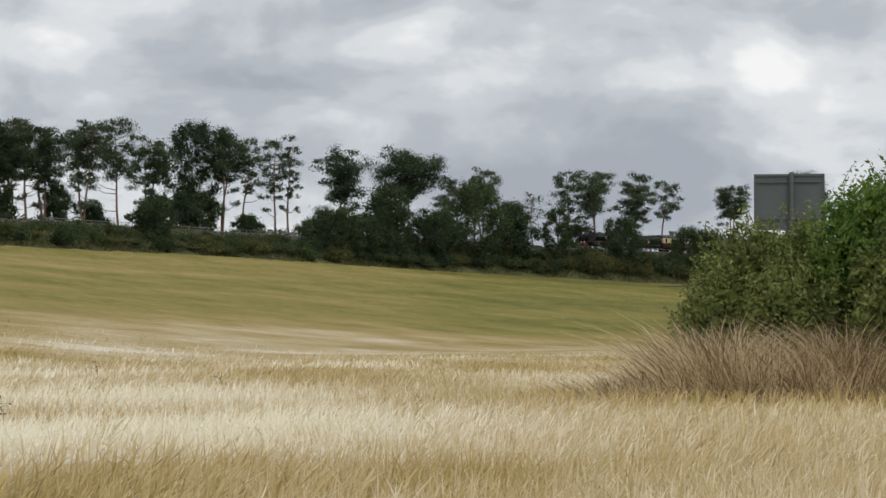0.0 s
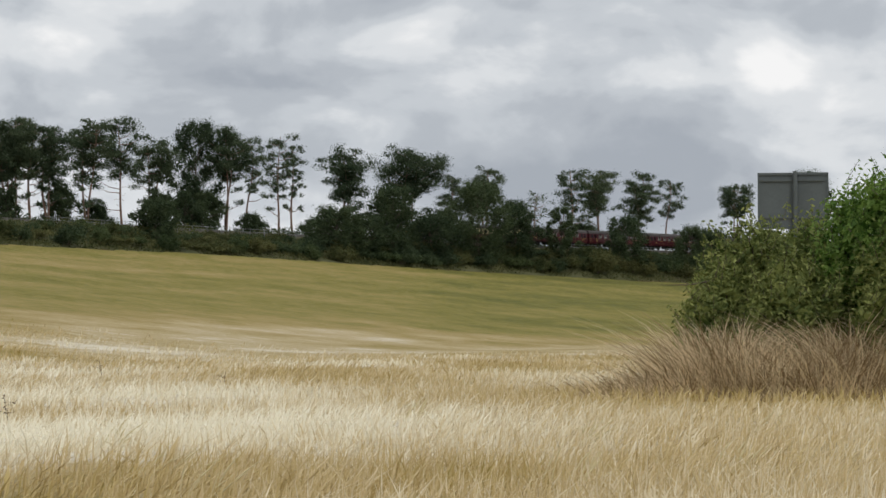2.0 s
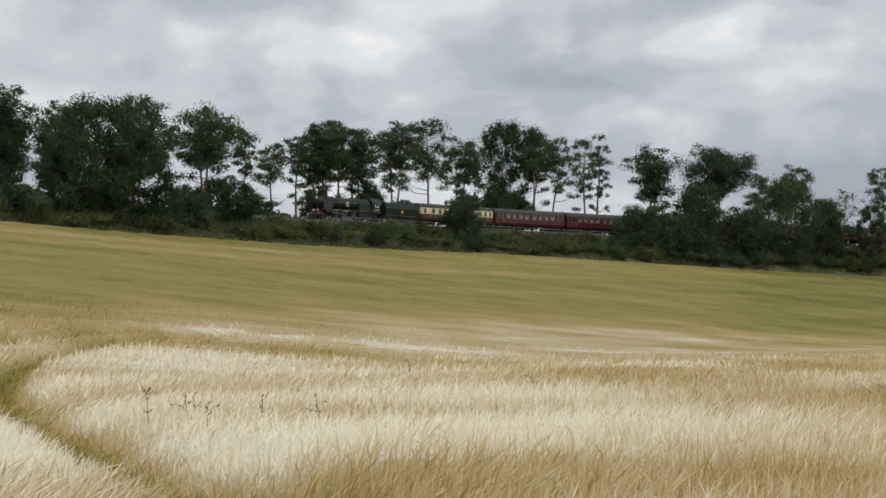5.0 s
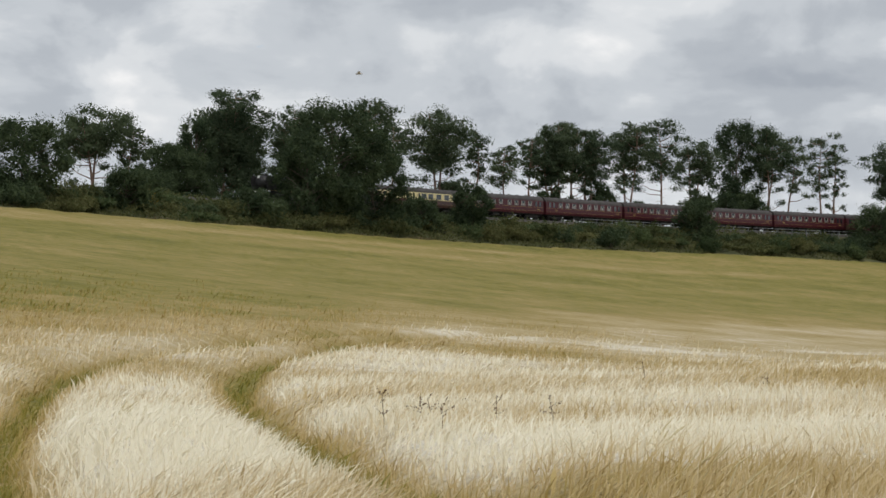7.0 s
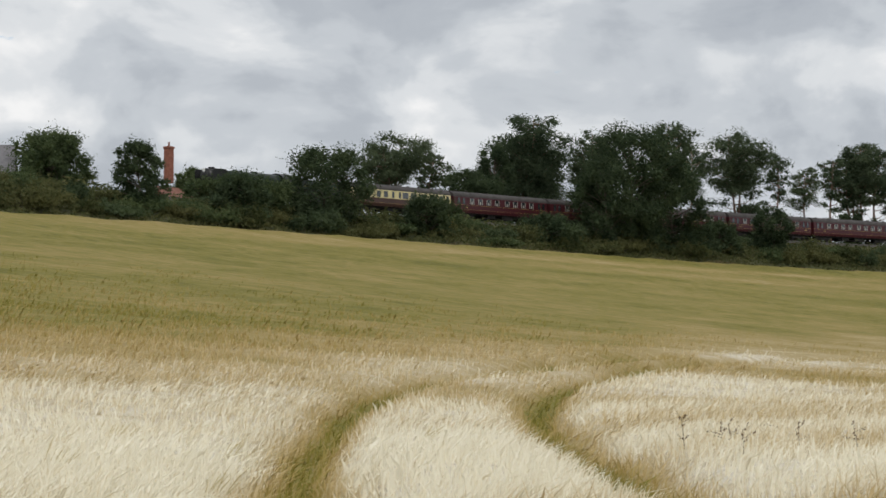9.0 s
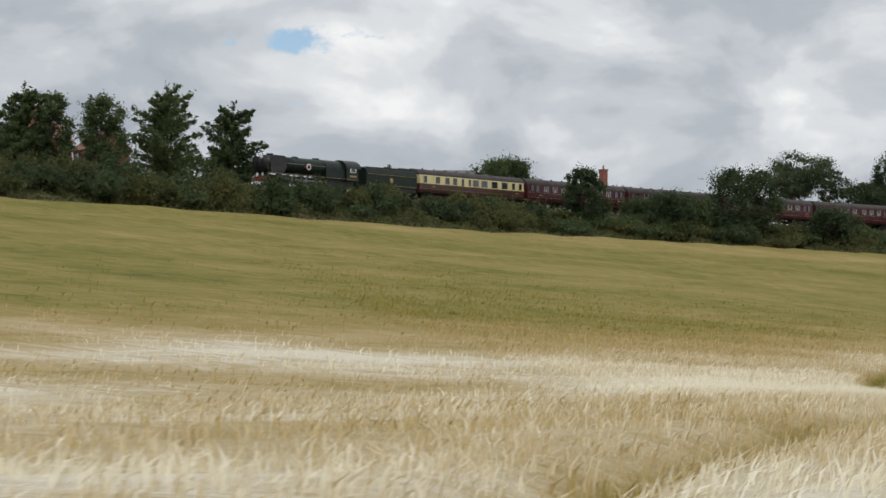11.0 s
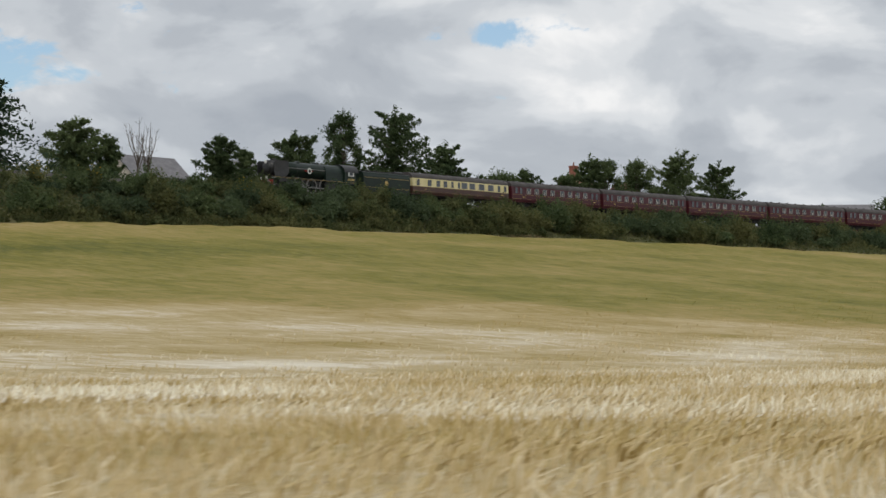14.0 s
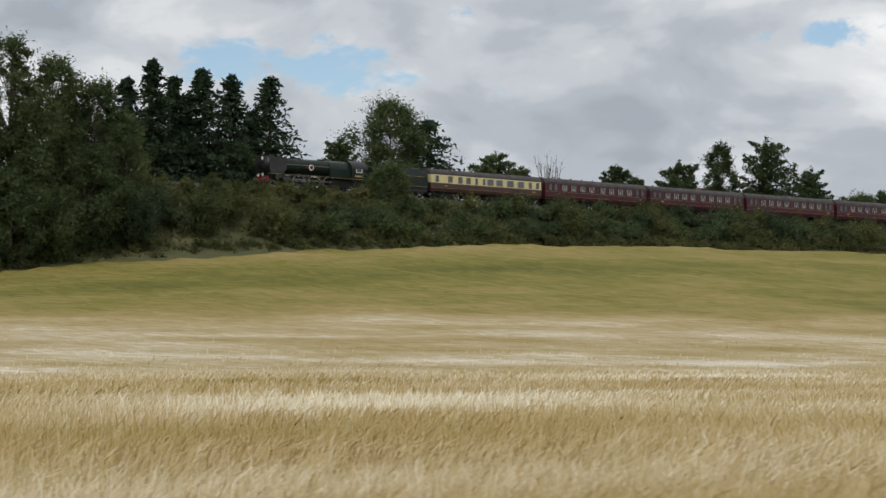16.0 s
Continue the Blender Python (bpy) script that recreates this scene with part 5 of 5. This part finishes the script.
# ---- the near hedge, its dry grass and the sign's back ----
def near_hedge():
    rng = np.random.default_rng(77)

    def place(x, y):
        return Vector((x, y, float(ground([x], [y])[0])))

    dull, fresh = "dull green hawthorn hedge bush thick with twigs", "fresh green leafy hedge bush with upright shoots"
    specs = [("hedge_bush", 4.9, 36.6, 3.1, 1.9, LEAVES_FRUIT, dull), ("hedge_bush", 5.8, 36.8, 3.5, 2.2, LEAVES_FRUIT, dull),
             ("hedge_bush", 4.4, 35.8, 2.35, 1.5, LEAVES_FRUIT, dull), ("hedge_bush", 5.6, 35.5, 2.9, 1.9, LEAVES_FRUIT, dull),
             ("hedge_bush", 6.7, 35.7, 4.0, 1.8, LEAVES_YOUNG, fresh), ("hedge_bush", 7.5, 35.2, 4.45, 2.0, LEAVES_YOUNG, fresh),
             ("hedge_bush", 8.8, 36.0, 4.5, 2.6, LEAVES_YOUNG, fresh), ("hedge_bush", 7.2, 34.4, 3.2, 1.9, LEAVES_FRUIT, dull),
             ("hedge_bush", 10.4, 36.5, 4.6, 3.0, LEAVES_YOUNG, fresh)]
    for i, (name, x, y, h, w, m, label) in enumerate(specs):
        x, y, h = x * 1.09, y + 3.5, h * 1.17
        b = place(x, y)
        h = h + 0.15
        t = thing(name, Matrix.Translation(b), label, "bush", "near hedge")
        wood, leaf = Soup(), []
        for k in range(16):
            a, r = k * 2.4, w * 0.55 * math.sqrt((k + 0.5) / 16)
            top = h * (1 - 0.35 * (r / (w * 0.55)) ** 2) * rng.uniform(0.82, 0.95)
            c = np.array([math.cos(a) * r, math.sin(a) * r, top])
            wood.tube([(0, 0, 0), (c[0] * 0.5, c[1] * 0.5, top * 0.5), tuple(c)], [0.05, 0.03, 0.008], 5)
            for z in np.linspace(0.3, top - 0.25, 5):
                clump(rng, leaf, 340, (c[0] * (0.7 + 0.3 * z / top), c[1] * (0.7 + 0.3 * z / top), z), (w * 0.2, w * 0.2, 0.55), 0.034, 0.25)
            for sp in range(5):
                d = Vector((rng.normal(0, 0.5), rng.normal(0, 0.5), 1)).normalized()
                L = rng.uniform(0.2, 0.42)
                o = Vector(c) + Vector(rng.normal(0, w * 0.09, 3))
                wood.tube([o, o + d * L], [0.008, 0.003], 3)
                leaf.append((np.array(o) + np.outer(np.linspace(0, 1, 12), np.array(d) * L) + rng.normal(0, 0.035, (12, 3)), np.full(12, 0.034)))
        if i == 0:
            # a bare twig sticks out over the crop
            wood.tube([(-0.6, -0.6, 2.75), (-1.1, -0.65, 2.66), (-1.6, -0.6, 2.66)], [0.018, 0.012, 0.004], 4)
            wood.tube([(-1.1, -0.65, 2.66), (-1.35, -0.6, 2.8)], [0.008, 0.003], 3)
        part("woody_base", wood, BARK, t)
        part("foliage", leaf_mesh("foliage", leaf, m, rng, 0.03, 1.35), None, t)
    # dry grass bank
    n = 22000
    u = rng.random(n)
    X = 1.75 + 9.5 * u + rng.normal(0, 0.25, n)
    Y = 34.4 - 1.5 * rng.random(n) + 0.3 * np.sin(X * 2)
    X0, X, Y = X, X * 1.09, Y + 3.5
    Z = ground(X, Y)
    env = np.interp(X0, [1.5, 2.2, 3.0, 3.8, 5, 7, 10], [0.55, 0.85, 1.3, 1.75, 1.9, 1.9, 2.0]) + 0.15 * np.sin(X * 3.1)
    H = 1.12 * env * rng.uniform(0.3, 1.08, n) * np.interp(Y, [36.4, 38.1], [0.72, 1.0])
    lean = -0.12 + 0.38 * np.sin(X * 4.3 + 1.6 * np.sin(X * 9.1)) * np.cos(Y * 5.0) + rng.normal(0, 0.38, n)
    w = rng.uniform(0.002, 0.0052, n)
    v = np.empty((n, 7, 3))
    ly = rng.normal(0, 0.3, n)
    for k, (f, ww) in enumerate(((0, 1), (0.45, 0.9), (0.85, 1.9))):
        cx, cy, cz = X + lean * H * f * f, Y + ly * H * f * f, Z + H * f
        v[:, 2 * k] = np.stack([cx - w * ww, cy, cz], 1)
        v[:, 2 * k + 1] = np.stack([cx + w * ww, cy, cz], 1)
    v[:, 6] = np.stack([X + lean * H * 1.15, Y + ly * H, Z + H * 1.0], 1)
    me = bpy.data.meshes.new("dry_grass")
    me.vertices.add(7 * n), me.loops.add(15 * n), me.polygons.add(5 * n)
    me.vertices.foreach_set("co", v.ravel())
    me.loops.foreach_set("vertex_index", ((np.arange(n) * 7)[:, None] + np.array([0, 1, 3, 0, 3, 2, 2, 3, 5, 2, 5, 4, 4, 5, 6])).ravel())
    me.polygons.foreach_set("loop_start", np.arange(5 * n) * 3)
    me.materials.append(DRY_GRASS)
    me.update(calc_edges=True)
    tagged(new("dry_grass", me), "tall bleached dry grass along the hedge foot", "grass", kind="stuff")


near_hedge()


def road_sign():
    x, y = 8.9, 58.0
    z = float(ground([x], [y])[0])
    t = thing("road_sign", Matrix.Translation((x, y, z)) @ pose(0, 0, 0, 0, 0, -9), "back of a large grey-green metal road sign on a post", "road sign")
    pl = Soup()
    pl.box(-0.86, 0.86, -0.03, 0.03, 4.55, 5.95)
    plate = part("plate", pl, SIGN_BACK, t)
    rim = Soup()
    for a, b, c, d in ((-0.9, 0.9, 5.91, 5.97), (-0.9, 0.9, 4.53, 4.58), (-0.9, -0.86, 4.53, 5.97), (0.86, 0.9, 4.53, 5.97)):
        rim.box(a, b, -0.06, 0.05, c, d)
    part("rim", rim, SIGN_BACK, plate)
    for zz in (4.8, 5.75):
        br = Soup()
        br.box(-0.8, 0.8, -0.075, -0.03, zz, zz + 0.05)
        part("brace", br, SIGN_BACK, plate)
    for xx in (0.06,):
        p = Soup()
        p.tube([(xx, -0.13, 0), (xx, -0.13, 6.0)], [0.057, 0.057], 12, True)
        part("post", p, SIGN_BACK, t, "round metal post")


road_sign()


# ---- docks standing above the crop ----
def dock(x, y, h, seed):
    rng = np.random.default_rng(seed)
    z = float(canopy_z(np.array([x]), np.array([y]))[0])
    t = thing("dock_weed", Matrix.Translation((x, y, z - 0.3)), "brown seeding dock weed above the barley", "weed", "weeds in the barley")
    st = Soup()
    tip = Vector((rng.normal(0, 0.08), rng.normal(0, 0.05), h + 0.3))
    st.tube([(0, 0, 0), tip * 0.5 + Vector((0.02, 0, 0)), tip], [0.007, 0.006, 0.003], 5)
    part("stem", st, STALK, t)
    pts = []
    for k in range(5):
        o = tip * rng.uniform(0.62, 1.0)
        e = o + Vector((rng.normal(0, 0.09), rng.normal(0, 0.06), rng.uniform(0.02, 0.12)))
        pts.append(np.array(o) + np.outer(np.linspace(0, 1, 12), np.array(e - o)) + rng.normal(0, 0.008, (12, 3)))
    part("seed_head", quads_mesh("seed_head", np.concatenate(pts), 0.013, STALK, rng), None, t)


for k, (x, y, h) in enumerate([(-7.1, 26.0, 0.42), (-6.6, 26.5, 0.3), (-5.7, 25.8, 0.36), (-6.2, 25.2, 0.28), (-4.9, 25.5, 0.34), (-7.9, 52, 0.5), (-4.6, 46.0, 0.35), (-6.9, 27.1, 0.25)]):
    dock(x, y, h, 900 + k)


# ---- birds ----
def bird(m, span):
    t = thing("bird", m, "pale grey bird in flight", "bird")
    b = Soup()
    b.tube([(-0.16, 0, 0), (-0.05, 0, 0), (0.08, 0, 0.01), (0.17, 0, 0)], [0.015, 0.05, 0.045, 0.01], 6, True)
    part("body", b, BIRD, t)
    for sd in (-1, 1):
        w = Soup()
        w.add([(0.06, 0, 0.02), (-0.06, 0, 0.02), (-0.04, sd * span * 0.3, 0.08), (0.05, sd * span * 0.3, 0.09), (-0.06, sd * span * 0.5, 0.02)],
              [(0, 1, 2, 3), (3, 2, 4), (3, 2, 1, 0), (4, 2, 3)])
        part("wing", w, BIRD, t)
    return t


BIRD_T, BIRD_AZ, BIRD_EL = [0, 6.4, 7.0, 8.5, 16], [-35.0, -17.5, -15.9, -8.7, 27.0], [7.5, 6.35, 6.7, 5.9, 6.5]
GULL = bird(Matrix(), 0.9)


# ---- tufts of barley that sway ----
def sway_tuft(x, y, seed):
    rng = np.random.default_rng(seed)
    z = float(canopy_z(np.array([x]), np.array([y]))[0]) - 0.35
    t = thing("barley_tuft", pose(x, y, z), "tuft of bleached barley swaying in the wind", "barley", "swaying tufts")
    for k in range(9):
        st = Soup()
        a, L, ln = rng.uniform(0, 6.28), rng.uniform(0.5, 0.72), rng.uniform(0.05, 0.28)
        bx, by = rng.normal(0, 0.08, 2)
        ex, ey = bx + ln * math.cos(0.3) + 0.05 * math.cos(a), by + 0.06 * math.sin(a)
        st.tube([(bx, by, 0), ((bx + ex) / 2 - 0.03, (by + ey) / 2, L * 0.6), (ex, ey, L * 0.85), (ex + ln * 0.5, ey, L)], [0.003, 0.003, 0.007, 0.001], 4)
        part("barley_stalk", st, EAR, t)
    return t


TUFTS = [sway_tuft(x, y, 5000 + k) for k, (x, y) in enumerate([(-1.5, 13.5), (0.8, 15), (2.1, 17), (-3.0, 19.5), (1.2, 21), (-0.4, 25), (3.2, 24), (-2.2, 16), (-9.5, 21), (-10.6, 26), (-12.2, 24), (-9, 17.5),
                                                                (-11.5, 19), (-15.5, 27), (51, -171), (49, -168), (53, -170), (47, -172), (45, -167), (54.5, -167)])]


# ---- what moves ----
TRAIN_T, TRAIN_S = [0.0, 3.5, 4.1, 6.4, 7.0, 8.5, 9.0, 12.5, 13.0, 14.5, 16.0, 16.5], [1199.4, 1083.7, 1062.6, 985.6, 964.7, 914.1, 896.4, 776.7, 758.9, 710.1, 658.3, 641.3]


def train_s(t):
    if t < TRAIN_T[0]:
        return TRAIN_S[0]
    return float(np.interp(t, TRAIN_T, TRAIN_S))


def on_line(s_front, s_back):
    """The pose of a vehicle that stands on the line between two points; it faces the way of travel."""
    a, b = rail(s_front), rail(s_back)
    d = a - b
    return Matrix.Translation((a + b) / 2) @ pose(0, 0, 0, 0, math.degrees(-math.atan2(d.z, math.hypot(d.x, d.y))), math.degrees(math.atan2(d.y, d.x)))


def motions():
    times = [0.5 * k for k in range(33)]
    cars = [(LOCO, -17.45, 5.5), (TENDER, -4.65, 3.2), (CREAM_COACH, 10.0, 7.1)] + [(c, 30.0 + 20.0 * k, 7.1) for k, c in enumerate(MAROONS)]
    for ob, mid, half in cars:
        walk(ob, [(t, on_line(train_s(t) + mid - half, train_s(t) + mid + half)) for t in times])
    walk(GULL, [(t, Matrix.Translation((100 * math.sin(radians(a)), 100 * math.cos(radians(a)), 100 * math.tan(radians(e)))) @ pose(0, 0, 0, 0, 0, -a))
                for t, a, e in zip(BIRD_T, BIRD_AZ, BIRD_EL)])
    for k, ob in enumerate(TUFTS):
        p = ob.matrix_basis.translation.copy()
        walk(ob, [(t, Matrix.Translation(p) @ pose(0, 0, 0, 4 * math.sin(1.7 * t + k), 7 * math.sin(2.3 * t + 1.3 * k) + 5, 0)) for t in [0.4 * i for i in range(41)]])
    # wheels and rods of the locomotive, one turn in 5.9 m
    steps = [k / FPS for k in range(0, 16 * FPS + 1)]
    for ob, x, y, z in DRIVERS:
        rows = []
        for t in steps:
            a = (TRAIN_S[0] - train_s(t)) / 0.94
            if z is None:
                rows.append((t, pose(0.34 * math.cos(a), y, 0.94 - 0.34 * math.sin(a))))
            else:
                rows.append((t, pose(x, y, z, 0, math.degrees(a), 0)))
        walk(ob, rows)


motions()
